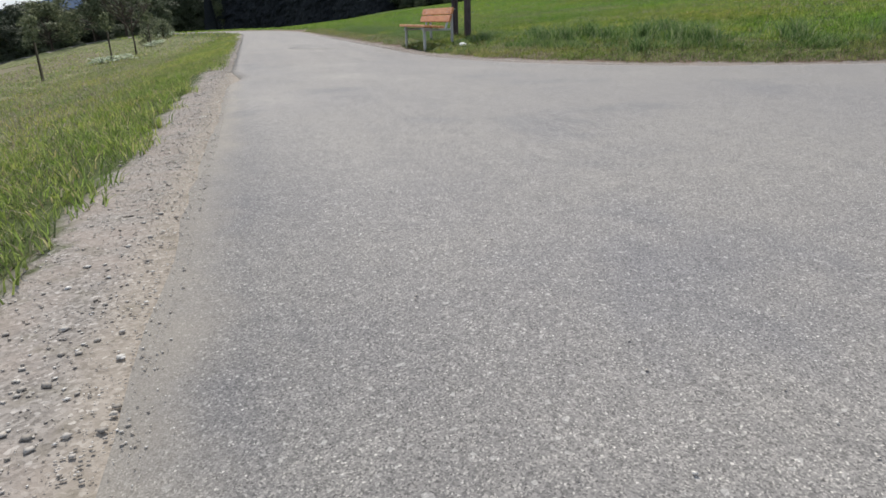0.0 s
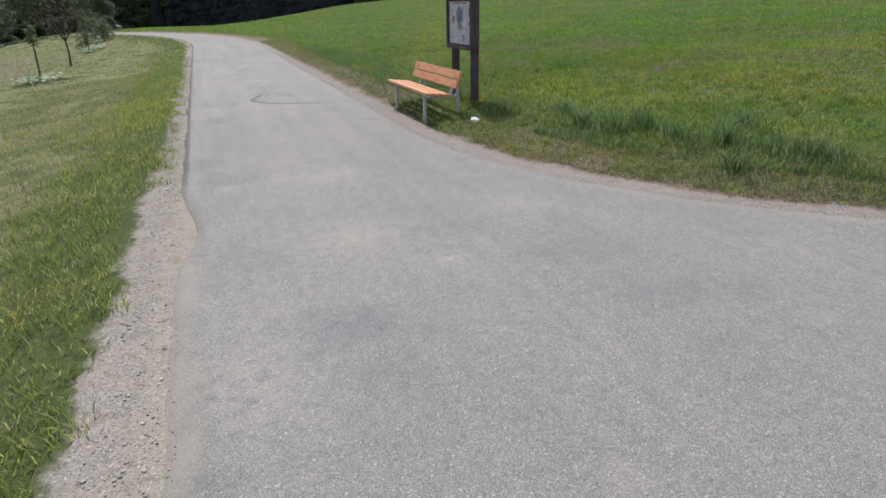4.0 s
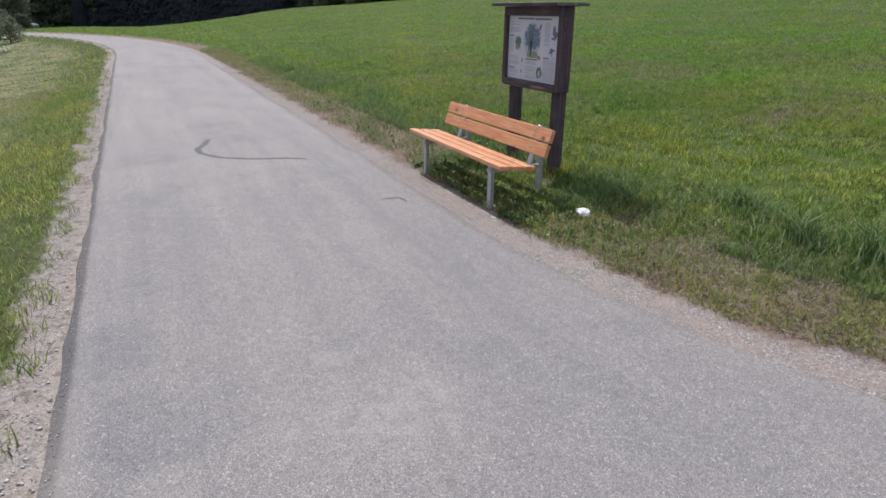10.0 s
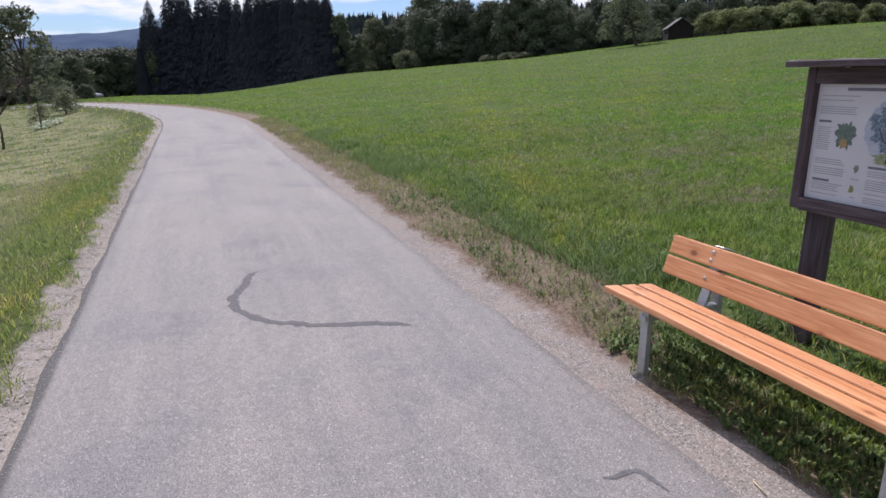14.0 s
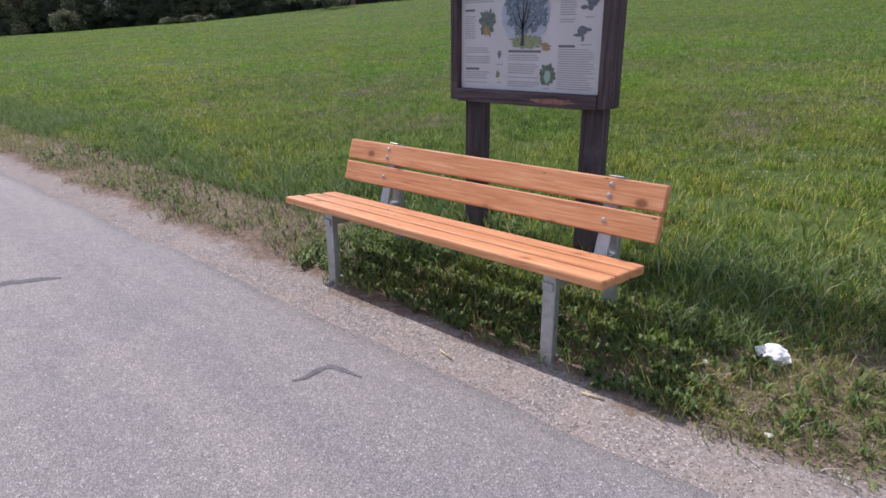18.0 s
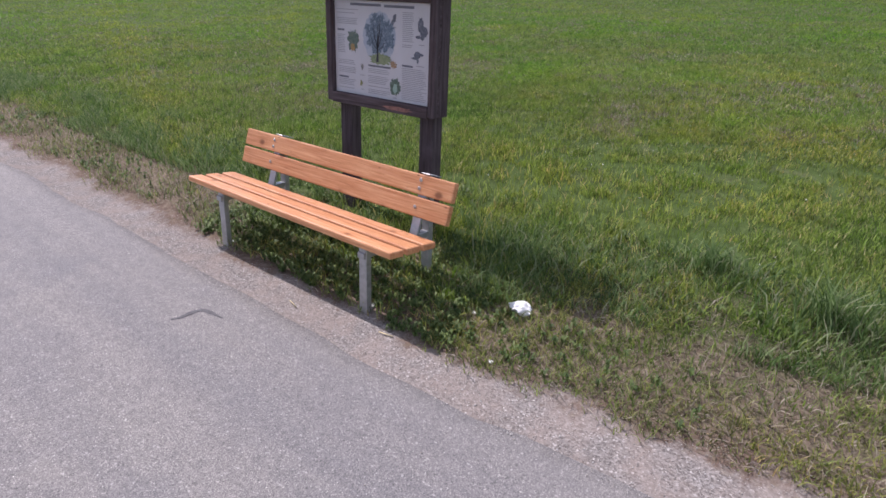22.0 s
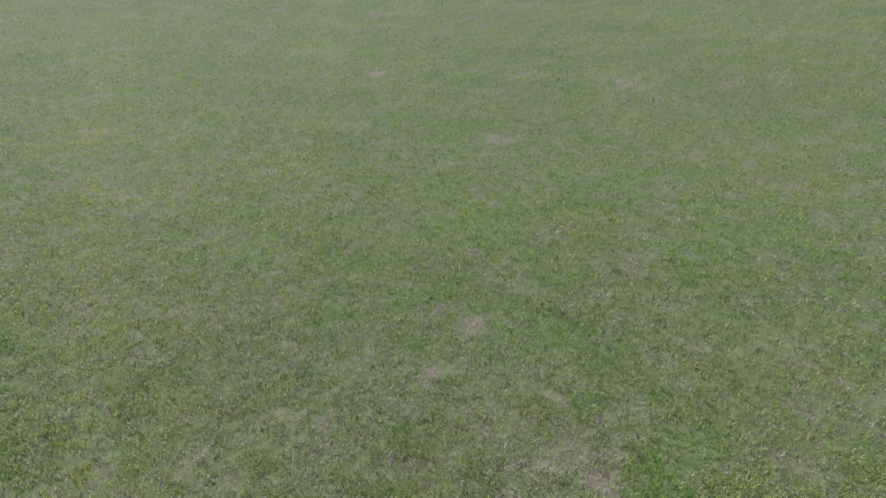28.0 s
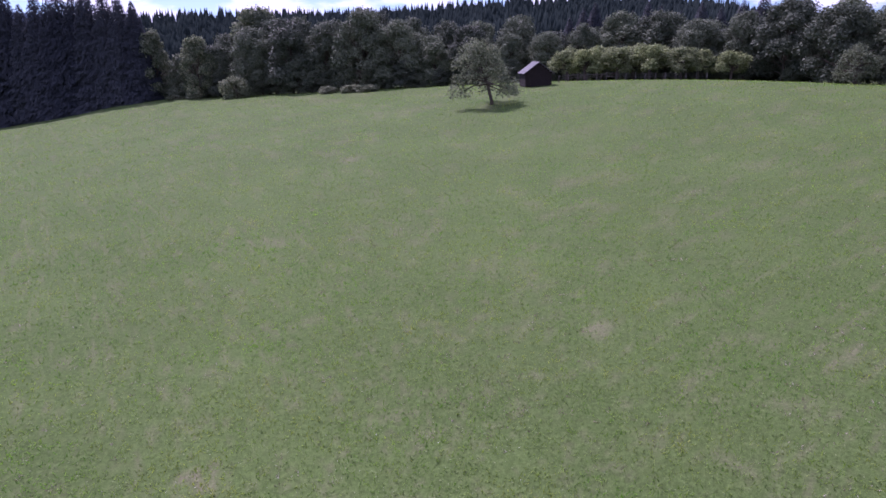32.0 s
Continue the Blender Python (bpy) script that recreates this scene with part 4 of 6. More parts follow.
def build_gravel():
    m = Mat("gravel_stones", 0.85, spec=0.25)
    m.color(m.ramp(m.island(), (0.0, (0.25, 0.23, 0.205)), (0.35, (0.38, 0.35, 0.315)), (0.75, (0.52, 0.49, 0.45)), (0.93, (0.64, 0.62, 0.58)), (1.0, (0.80, 0.78, 0.75))))
    n = 170000
    y = rng.uniform(-13.5, 15, n)
    side = rng.random(n) < 0.5
    off = rng.normal(0.10, 0.19, n)
    u = np.where(side, right_edge(y) + off, -HALF - off * 1.1)
    x = ROAD_X + u
    ok = (x < 5) & (side | (off < np.where(y > -3.5, 0.20, 0.36))) & (off > np.where(side & (y < -3.2), -0.55, -0.04)) & (rng.random(n) < 0.35 + clumped(x, y, 0.4, 40))
    x, y, off = x[ok], y[ok], off[ok]
    z = np.where(off < 0.02, 0.004, ground_z(x, y) + 0.002)
    size = (0.0016 + 0.0034 * rng.random(len(x)) ** 4) * np.where(x < -2.5, 1.15, 1.0)
    pebbles("gravel", x, y, z, size, m.m, "loose pale gravel along both edges of the lane")
    n = 3000
    y = rng.uniform(-12, 14, n)
    off = np.abs(rng.normal(0.12, 0.10, n))
    x = ROAD_X - HALF - off
    keep = (off > 0.02) & (off < 0.40) & (rng.random(n) < 0.25 + clumped(x, y, 0.3, 44))
    x, y = x[keep], y[keep]
    pebbles("verge_stones", x, y, ground_z(x, y) + 0.003, 0.004 + 0.009 * rng.random(len(x)) ** 2.5, m.m, "pale small stones between the asphalt and the grass")
    n = 5000
    x, y = rng.uniform(-3.1, -0.2, n), rng.uniform(-13, 6, n)
    pebbles("grit", x, y, np.full(n, 0.010), 0.0015 + 0.003 * rng.random(n) ** 3, m.m, "scattered grit lying on the asphalt")


def build_flowers_and_glints():
    # flower heads; the many tiny white ones also imitate glints on shining blades
    x, y = scatter(1.6, 16, -6, 22, 5.0, lambda x, y, r: clumped(x, y, 2.0, 50) > 0.45)
    z = ground_z(x, y) + rng.uniform(0.05, 0.12, len(x))
    m = Mat("petals_and_glints", 0.7)
    m.color(m.ramp(m.island(), (0.0, (0.75, 0.75, 0.70)), (0.88, (0.80, 0.80, 0.76)), (0.90, (0.72, 0.60, 0.10)), (1.0, (0.75, 0.62, 0.08))))
    pebbles("meadow_flowers", x, y, z, rng.uniform(0.004, 0.009, len(x)), m.m, "small white and yellow flower heads, the white also standing for glints on grass blades")


def build_clover():
    """Flat little leaves between the blades of the meadow."""
    n = 70000
    r = 3.0 * (26 / 3.0) ** rng.random(n)
    a = rng.uniform(radians(-15), radians(150), n)
    x, y = 1.5 + r * np.sin(a), 2.0 + r * np.cos(a)
    ok = (sides(x, y)[0] > 1.2) & (rng.random(n) < 0.15 + smooth(clumped(x, y, 0.5, 70) * 0.6 + clumped(x, y, 0.17, 71) * 0.5, 0.42, 0.72))
    x, y, r = x[ok], y[ok], r[ok]
    n = len(x)
    b = rng.uniform(0, 6.28, n)
    s = rng.uniform(0.006, 0.013, n) * (r / 3.0) ** 0.3
    z = ground_z(x, y) + rng.uniform(0.025, 0.065, n)
    d = np.stack([np.cos(b), np.sin(b), rng.normal(0, 0.3, n)], 1) * s[:, None]
    e = np.stack([-np.sin(b), np.cos(b), rng.normal(0, 0.3, n)], 1) * s[:, None] * 0.7
    o = np.stack([x, y, z], 1)
    v = np.stack([o - d, o + e, o + d, o - e], 1).reshape(-1, 3)
    me = np_mesh("clover", v, quads=np.arange(n * 4).reshape(-1, 4))
    me.materials.append(make_foliage("clover_leaves", (0.075, 0.120, 0.040), (0.135, 0.190, 0.068), (0.26, 0.30, 0.14), 0.4, 0.0))
    tagged(new("clover", me), "small pale clover leaves among the meadow grass", "clover", kind="stuff")


build_grass()
build_tufts()
build_mat()
build_clumps()
build_clover()
build_herbs()
build_gravel()
build_flowers_and_glints()


# ---------------------------------------------------------------- bench
def build_bench():
    bx, by = 0.07, -0.60
    bench = thing("bench", (bx, by, 0.0), "orange glazed softwood bench on galvanised steel legs beside the lane", "bench")
    lo_l, lo_r = 1.0, -1.0
    for k in range(3):
        x0 = 0.127 * k
        drop = 0.095 * x0
        bm = cube((x0, lo_r, 0.412 - drop), (x0 + 0.104, lo_l, 0.452 - drop), 0.009, 2)
        bmesh.ops.rotate(bm, verts=bm.verts, cent=(x0, 0, 0.452 - drop), matrix=Matrix.Rotation(0.095, 3, "Y"))
        part("seat_plank", bm, PLANK, bench)
    # the back leans; its lower plank is nearer the seat
    lean = math.atan2(0.075, 0.235)
    up, out = Vector((math.sin(lean), 0, math.cos(lean))), Vector((math.cos(lean), 0, -math.sin(lean)))
    foot = Vector((0.432, 0, 0.488))
    for k, (a, b) in enumerate(((0.0, 0.116), (0.131, 0.247))):
        bm = bmesh.new()
        box(bm, (0, lo_r, a), (0.038, lo_l, b), 0.007, 2)
        m = Matrix(((out.x, 0, up.x, foot.x), (0, 1, 0, 0), (out.z, 0, up.z, foot.z), (0, 0, 0, 1)))
        bmesh.ops.transform(bm, matrix=m, verts=bm.verts)
        plank = part("back_plank", bm, PLANK, bench)
        for yy in (0.66, -0.75):
            for h in ((0.055,) if k == 0 else (0.165, 0.213)):
                b2 = bmesh.new()
                at = foot + up * h - out * 0.001
                bmesh.ops.create_uvsphere(b2, u_segments=10, v_segments=6, radius=0.0125,
                                          matrix=Matrix.Translation((at.x, yy, at.z)) @ Matrix.Diagonal((0.4, 1, 1, 1)))
                part("bolt", b2, STEEL, plank, "shiny round bolt head")
    for yy in (0.66, -0.75):
        part("front_leg", cube((0.035, yy - 0.030, -0.05), (0.075, yy + 0.030, 0.404), 0.006, 2), STEEL, bench)
        part("rear_leg", cube((0.545, yy - 0.030, -0.05), (0.583, yy + 0.030, 0.694), 0.006, 2), STEEL, bench)
        part("seat_bearer", cube((0.020, yy - 0.026, 0.338), (0.545, yy + 0.026, 0.374), 0.004), STEEL, bench)
        part("ground_rail", cube((0.06, yy - 0.022, 0.004), (0.545, yy + 0.022, 0.030), 0.004), STEEL, bench)
        bm = bmesh.new()
        box(bm, (0.0385, yy - 0.032, -0.12), (0.062, yy + 0.032, 0.252), 0.004)
        bmesh.ops.transform(bm, matrix=m, verts=bm.verts)
        part("back_support", bm, STEEL, bench)
        bm = bmesh.new()
        box(bm, (0.030, yy - 0.034, 0.252), (0.135, yy + 0.034, 0.258), 0.002)
        bmesh.ops.transform(bm, matrix=m, verts=bm.verts)
        part("end_cap", bm, STEEL, bench, "bright steel cap plate on the back support")
    return bench


# ---------------------------------------------------------------- information board
def build_board():
    wx, wy = 1.010, -0.585
    lift = 0.035
    zg = zat(wx + 0.08, wy) - 0.06
    board = thing("information_board", (wx, wy, lift), "dark weathered wooden information board with a small roof on two posts", "sign")
    for yy in (0.385, -0.395):
        part("post", cube((0.0, yy - 0.058, zg), (0.098, yy + 0.058, 1.69), 0.008, 2), POST_WOOD, board)
    part("back_panel", cube((-0.022, -0.505, 0.93), (-0.002, 0.505, 1.68), 0.002), RAIL_WOOD, board)
    part("stile", cube((-0.062, 0.455, 0.925), (-0.0225, 0.508, 1.69), 0.006, 2), POST_WOOD, board)
    part("stile", cube((-0.062, -0.508, 0.925), (-0.0225, -0.455, 1.69), 0.006, 2), POST_WOOD, board)
    for yy in (0.482, -0.482):
        part("side_board", cube((-0.001, yy - 0.026, 0.925), (0.078, yy + 0.026, 1.69), 0.006, 2), POST_WOOD, board)
    rail = part("bottom_rail", cube((-0.066, -0.454, 0.918), (-0.0225, 0.454, 0.990), 0.006, 2), RAIL_WOOD, board)
    bare = make_plain("bare_reddish_wood", (0.26, 0.135, 0.115), 0.85, var=0.35, scale=30)
    bm = bmesh.new()
    ring = []
    for i in range(22):
        a = 2 * math.pi * i / 22
        ring.append(bm.verts.new((-0.0675, -0.20 + 0.13 * math.cos(a) * (0.75 + 0.4 * rng.random()), 0.952 + 0.014 * math.sin(a) * (0.6 + 0.8 * rng.random()))))
    bm.faces.new(ring)
    part("worn_patch", bm, bare, rail, "bare reddish patch where the stain has worn off")
    part("top_rail", cube((-0.062, -0.454, 1.605), (-0.0225, 0.454, 1.69), 0.006, 2), RAIL_WOOD, board)
    tilt = Matrix.Translation((-0.01, -0.02, 1.694)) @ Matrix.Rotation(radians(0.6), 4, "Y")
    for k in range(3):
        bm = cube((-0.175 + 0.122 * k, -0.560 - 0.012 * rng.random(), 0.0), (-0.056 + 0.122 * k, 0.560 + 0.012 * rng.random(), 0.030), 0.005)
        bmesh.ops.subdivide_edges(bm, edges=[e for e in bm.edges if abs(e.verts[0].co.y - e.verts[1].co.y) > 0.5], cuts=44)
        for v in bm.verts:
            v.co.z += 0.007 * (float(vnoise(v.co.x * 5, v.co.y, 0.03, k)) - 0.5)
            v.co.x += 0.016 * (float(vnoise(v.co.x * 3, v.co.y, 0.05, k + 5)) - 0.5)
        bmesh.ops.transform(bm, matrix=tilt, verts=bm.verts)
        part("roof_board", bm, ROOF_WOOD, board, "silver-grey split roof board")
    bm = bmesh.new()
    box(bm, (-0.188, -0.562, -0.006), (-0.176, 0.562, 0.026), 0.004)
    bmesh.ops.transform(bm, matrix=tilt, verts=bm.verts)
    part("fascia", bm, RAIL_WOOD, board)

    # printed sheet behind the frame
    sheet_m = make_plain("printed_sheet", (0.53, 0.53, 0.57), 0.35, var=0.06, scale=4, spec=0.5)
    sheet = part("poster", cube((-0.0265, -0.452, 0.991), (-0.0225, 0.452, 1.604), 0.001), sheet_m, board, "pale printed poster with a fruit tree, birds and text columns")
    ink = make_plain("grey_print", (0.31, 0.315, 0.35), 0.5, var=0.1)
    ink_dark = make_plain("dark_print", (0.15, 0.155, 0.19), 0.5, var=0.1)

    def yz(u, v):
        return 0.452 - 0.904 * u, 1.604 - 0.613 * v

    def bars(rects, material, name):
        bm = bmesh.new()
        for u0, u1, v0, v1 in rects:
            (ya, za), (yb, zb) = yz(u0, v0), yz(u1, v1)
            x = -0.0275
            bm.faces.new([bm.verts.new(p) for p in ((x, ya, za), (x, ya, zb), (x, yb, zb), (x, yb, za))])
        part(name, bm, material, sheet)

    bars([(0.18, 0.505, 0.030, 0.056), (0.535, 0.83, 0.034, 0.060)], ink_dark, "title_bar")
    for u0, u1, v in ((0.03, 0.11, 0.305), (0.04, 0.15, 0.812), (0.37, 0.605, 0.655), (0.72, 0.825, 0.612)):
        bars([(u0, u1, v, v + 0.020)], ink_dark, "heading_bar")
    for u0, u1, v0, v1 in ((0.03, 0.27, 0.095, 0.245), (0.03, 0.12, 0.345, 0.56), (0.04, 0.24, 0.635, 0.765), (0.04, 0.24, 0.845, 0.95),
                           (0.72, 0.83, 0.095, 0.43), (0.37, 0.60, 0.695, 0.955), (0.72, 0.96, 0.645, 0.975)):
        rows, v = [], v0
        while v < v1:
            if rng.random() > 0.10:
                rows.append((u0, u0 + (u1 - u0) * (0.80 + 0.20 * rng.random()), v, v + 0.0075))
            v += 0.0185
        bars(rows, ink, "text_column")
    for u0, u1, v in ((0.62, 0.66, 0.245), (0.88, 0.93, 0.395), (0.86, 0.93, 0.605), (0.28, 0.33, 0.775), (0.29, 0.32, 0.93), (0.63, 0.67, 0.965)):
        bars([(u0, u1, v, v + 0.009)], ink, "caption_bar")

    def picture(name, u, v, ru, rv, tones, label, scale=28.0, jag=0.25, n=40, lift=0.0):
        m = Mat("print_" + name, 0.4, spec=0.5)
        k = m.noise(m.local, scale, 5, 0.7)
        m.color(m.ramp(k, *[(0.25 + 0.5 * i / (len(tones) - 1), c) for i, c in enumerate(tones)]))
        bm = bmesh.new()
        ring = []
        for i in range(n):
            a = 2 * math.pi * i / n
            r = 1 - jag * rng.random()
            y, z = yz(u + ru * math.cos(a) * r, v + rv * math.sin(a) * r)
            ring.append(bm.verts.new((-0.0278 - lift, y, z)))
        bm.faces.new(ring)
        part(name, bm, m.m, sheet, label)

    picture("fruit_picture", 0.21, 0.42, 0.078, 0.150, ((0.04, 0.07, 0.06), (0.10, 0.15, 0.13), (0.20, 0.22, 0.16)), "printed fruit branch", 60, 0.45)
    picture("fruit_spot", 0.20, 0.49, 0.030, 0.060, ((0.20, 0.15, 0.05), (0.36, 0.24, 0.10), (0.30, 0.12, 0.08)), "printed yellow fruit", 60, 0.5, lift=0.0004)
    picture("tree_haze", 0.485, 0.365, 0.175, 0.275, ((0.25, 0.31, 0.42), (0.36, 0.41, 0.50), (0.45, 0.48, 0.53)), "printed pale blue sky behind the tree", 18, 0.10, 60)
    blue = ((0.035, 0.060, 0.095), (0.12, 0.17, 0.23), (0.36, 0.41, 0.47))
    for k in range(30):
        a, f = k * 2.4, math.sqrt((k + 0.5) / 30)
        picture("tree_picture", 0.490 + 0.140 * f * math.cos(a), 0.330 + 0.190 * f * math.sin(a), 0.040, 0.058, blue, "printed blue-green boughs", 85, 0.60, 22, 0.0003 + 0.00006 * k)
    picture("tree_foot", 0.495, 0.585, 0.135, 0.070, ((0.10, 0.15, 0.07), (0.22, 0.27, 0.15), (0.34, 0.35, 0.24)), "printed grass under the tree", 60, 0.35, lift=0.0023)
    bark = make_plain("print_bark", (0.035, 0.035, 0.05), 0.4, var=0.3, spec=0.5)

    def bough(name, pts, widths):
        """A printed limb: a bent, tapering band on the sheet."""
        bm = bmesh.new()
        rows = []
        for (u, v), w in zip(pts, widths):
            rows.append([bm.verts.new((-0.0306, *yz(u - w, v))), bm.verts.new((-0.0306, *yz(u + w, v)))])
        for a, b in zip(rows, rows[1:]):
            bm.faces.new((a[0], a[1], b[1], b[0]))
        part(name, bm, bark, sheet, "printed dark limb")

    bough("tree_trunk", ((0.472, 0.62), (0.474, 0.54), (0.470, 0.45)), (0.013, 0.009, 0.007))
    for du, v0, v1 in ((-0.075, 0.49, 0.34), (-0.045, 0.47, 0.24), (0.005, 0.46, 0.20), (0.050, 0.48, 0.27), (0.085, 0.50, 0.38), (0.030, 0.46, 0.17)):
        bough("printed_limb", ((0.472, v0), (0.472 + du * 0.6, (v0 + v1) / 2 + 0.02), (0.472 + du, v1)), (0.006, 0.004, 0.0015))
    feather = ((0.03, 0.035, 0.05), (0.12, 0.13, 0.17), (0.20, 0.23, 0.28))
    for name, label, strokes in (
            ("small_bird", "printed small bird", ((0.640, 0.165, 0.018, 0.042), (0.622, 0.205, 0.014, 0.030), (0.650, 0.135, 0.012, 0.020))),
            ("dark_bird", "printed dark bird with a raised wing", ((0.893, 0.215, 0.030, 0.085), (0.922, 0.270, 0.044, 0.060), (0.875, 0.325, 0.030, 0.018), (0.912, 0.330, 0.020, 0.026))),
            ("twig_bird", "printed dark bird on a twig", ((0.865, 0.500, 0.034, 0.040), (0.905, 0.495, 0.022, 0.016), (0.845, 0.535, 0.036, 0.014), (0.872, 0.560, 0.010, 0.030)))):
        for k, (u, v, ru, rv) in enumerate(strokes):
            picture(name, u, v, ru, rv, feather, label, 60, 0.22, 26, 0.0003 * k)
    picture("butterfly_picture", 0.635, 0.625, 0.040, 0.048, ((0.05, 0.03, 0.02), (0.30, 0.18, 0.10), (0.42, 0.38, 0.26)), "printed brown butterfly", 50, 0.6)
    picture("insect_picture", 0.305, 0.690, 0.020, 0.040, ((0.10, 0.10, 0.10), (0.26, 0.26, 0.25)), "printed insect", 50, 0.5)
    picture("insect_picture", 0.295, 0.865, 0.022, 0.045, ((0.10, 0.12, 0.05), (0.30, 0.30, 0.14)), "printed yellow-green insect", 50, 0.6)
    picture("hollow_picture", 0.655, 0.855, 0.062, 0.105, ((0.03, 0.06, 0.05), (0.09, 0.14, 0.11), (0.18, 0.24, 0.18)), "printed tree hollow", 60, 0.3)
    picture("hollow_light", 0.655, 0.870, 0.026, 0.060, ((0.24, 0.38, 0.32), (0.36, 0.48, 0.42)), "printed pale green light", 30, 0.35, lift=0.0004)
    return board


# ---------------------------------------------------------------- litter
def build_litter():
    white = make_plain("white_paper", (0.82, 0.82, 0.80), 0.7, var=0.03)

    def crumple(name, x, y, size, label):
        bm = bmesh.new()
        bmesh.ops.create_icosphere(bm, subdivisions=3, radius=size)
        for v in bm.verts:
            k = 0.55 + 0.9 * noise.noise(v.co * (2.2 / size) + Vector((x * 9, y * 7, 0)))
            v.co = Vector((v.co.x * (0.7 + 0.5 * k), v.co.y * (0.7 + 0.5 * k), v.co.z * 0.55 * (0.7 + 0.6 * k)))
        me = bpy.data.meshes.new(name)
        bm.to_mesh(me)
        bm.free()
        me.materials.append(white)
        ob = tagged(new(name, me), label, "litter")
        ob.matrix_basis = pose(x, y, zat(x, y) + size * 0.50, 8, 5, 20)

    crumple("crumpled_paper", 0.60, -2.08, 0.062, "crumpled white paper tissue lying in the grass")
    crumple("paper_scrap", 0.45, -1.88, 0.014, "tiny white paper scrap in the verge")
    crumple("paper_scrap", 0.17, -2.20, 0.012, "tiny white paper scrap in the verge")
    straw = make_plain("straw", (0.62, 0.52, 0.30), 0.7, var=0.1)
    for x, y, a in ((-0.10, -0.98, 75), (0.02, -1.62, 100), (0.13, -1.95, 60)):
        me = np_mesh("straw_stalk", *[np.array(v) for v in ([(-0.045, -0.004, 0.0), (0.045, -0.003, 0.0), (0.045, 0.003, 0.004), (-0.045, 0.004, 0.004), (-0.045, 0, 0.008), (0.045, 0, 0.008)],)],
                     quads=np.array([(0, 1, 5, 4), (3, 4, 5, 2), (0, 3, 2, 1)]), tris=np.array([(0, 4, 3), (1, 2, 5)]))
        me.materials.append(straw)
        ob = tagged(new("straw_stalk", me), "pale dry straw stalk on the gravel", "straw")
        ob.matrix_basis = pose(x, y, zat(x, y) + 0.006, 0, 0, a)


build_bench()
build_board()
build_litter()


# ---------------------------------------------------------------- trees
def leaf_cloud(centres, radii, count, size, flat=0.8, seed=1):
    """Many small leaf sprays on the outside of rounded clumps: vertices, triangles."""
    r = np.random.default_rng(seed)
    w = np.array([max(a) ** 2 for a in radii])
    which = r.choice(len(centres), count, p=w / w.sum())
    d = r.normal(size=(count, 3))
    d /= np.linalg.norm(d, axis=1)[:, None]
    d[:, 2] = np.where(d[:, 2] < -0.55, -d[:, 2], d[:, 2])
    depth = 1.08 - 0.62 * r.random(count) ** 1.4
    p = np.array(centres)[which] + d * np.array(radii)[which] * depth[:, None]
    p += r.normal(size=(count, 3)) * np.array(radii)[which] * 0.11
    n = d * 0.8 + r.normal(size=(count, 3)) * 0.55 + np.array([0, 0, 0.35])
    n /= np.linalg.norm(n, axis=1)[:, None]
    a = np.cross(n, r.normal(size=(count, 3)))
    a /= np.linalg.norm(a, axis=1)[:, None]
    b = np.cross(n, a)
    s = size * (0.5 + r.random(count))[:, None]
    tip = a * s
    side = b * s * 0.55
    droop = n * s * 0.25
    v = np.stack([p - tip, p + side - droop * 0, p + tip - droop, p - side - droop, p + tip * 0.2 + side * 1.3 - droop], 1).reshape(-1, 3)
    i = np.arange(count) * 5
    tris = np.concatenate([np.stack([i, i + 1, i + 2], 1), np.stack([i, i + 2, i + 3], 1), np.stack([i + 1, i + 4, i + 2], 1)])
    return v, tris


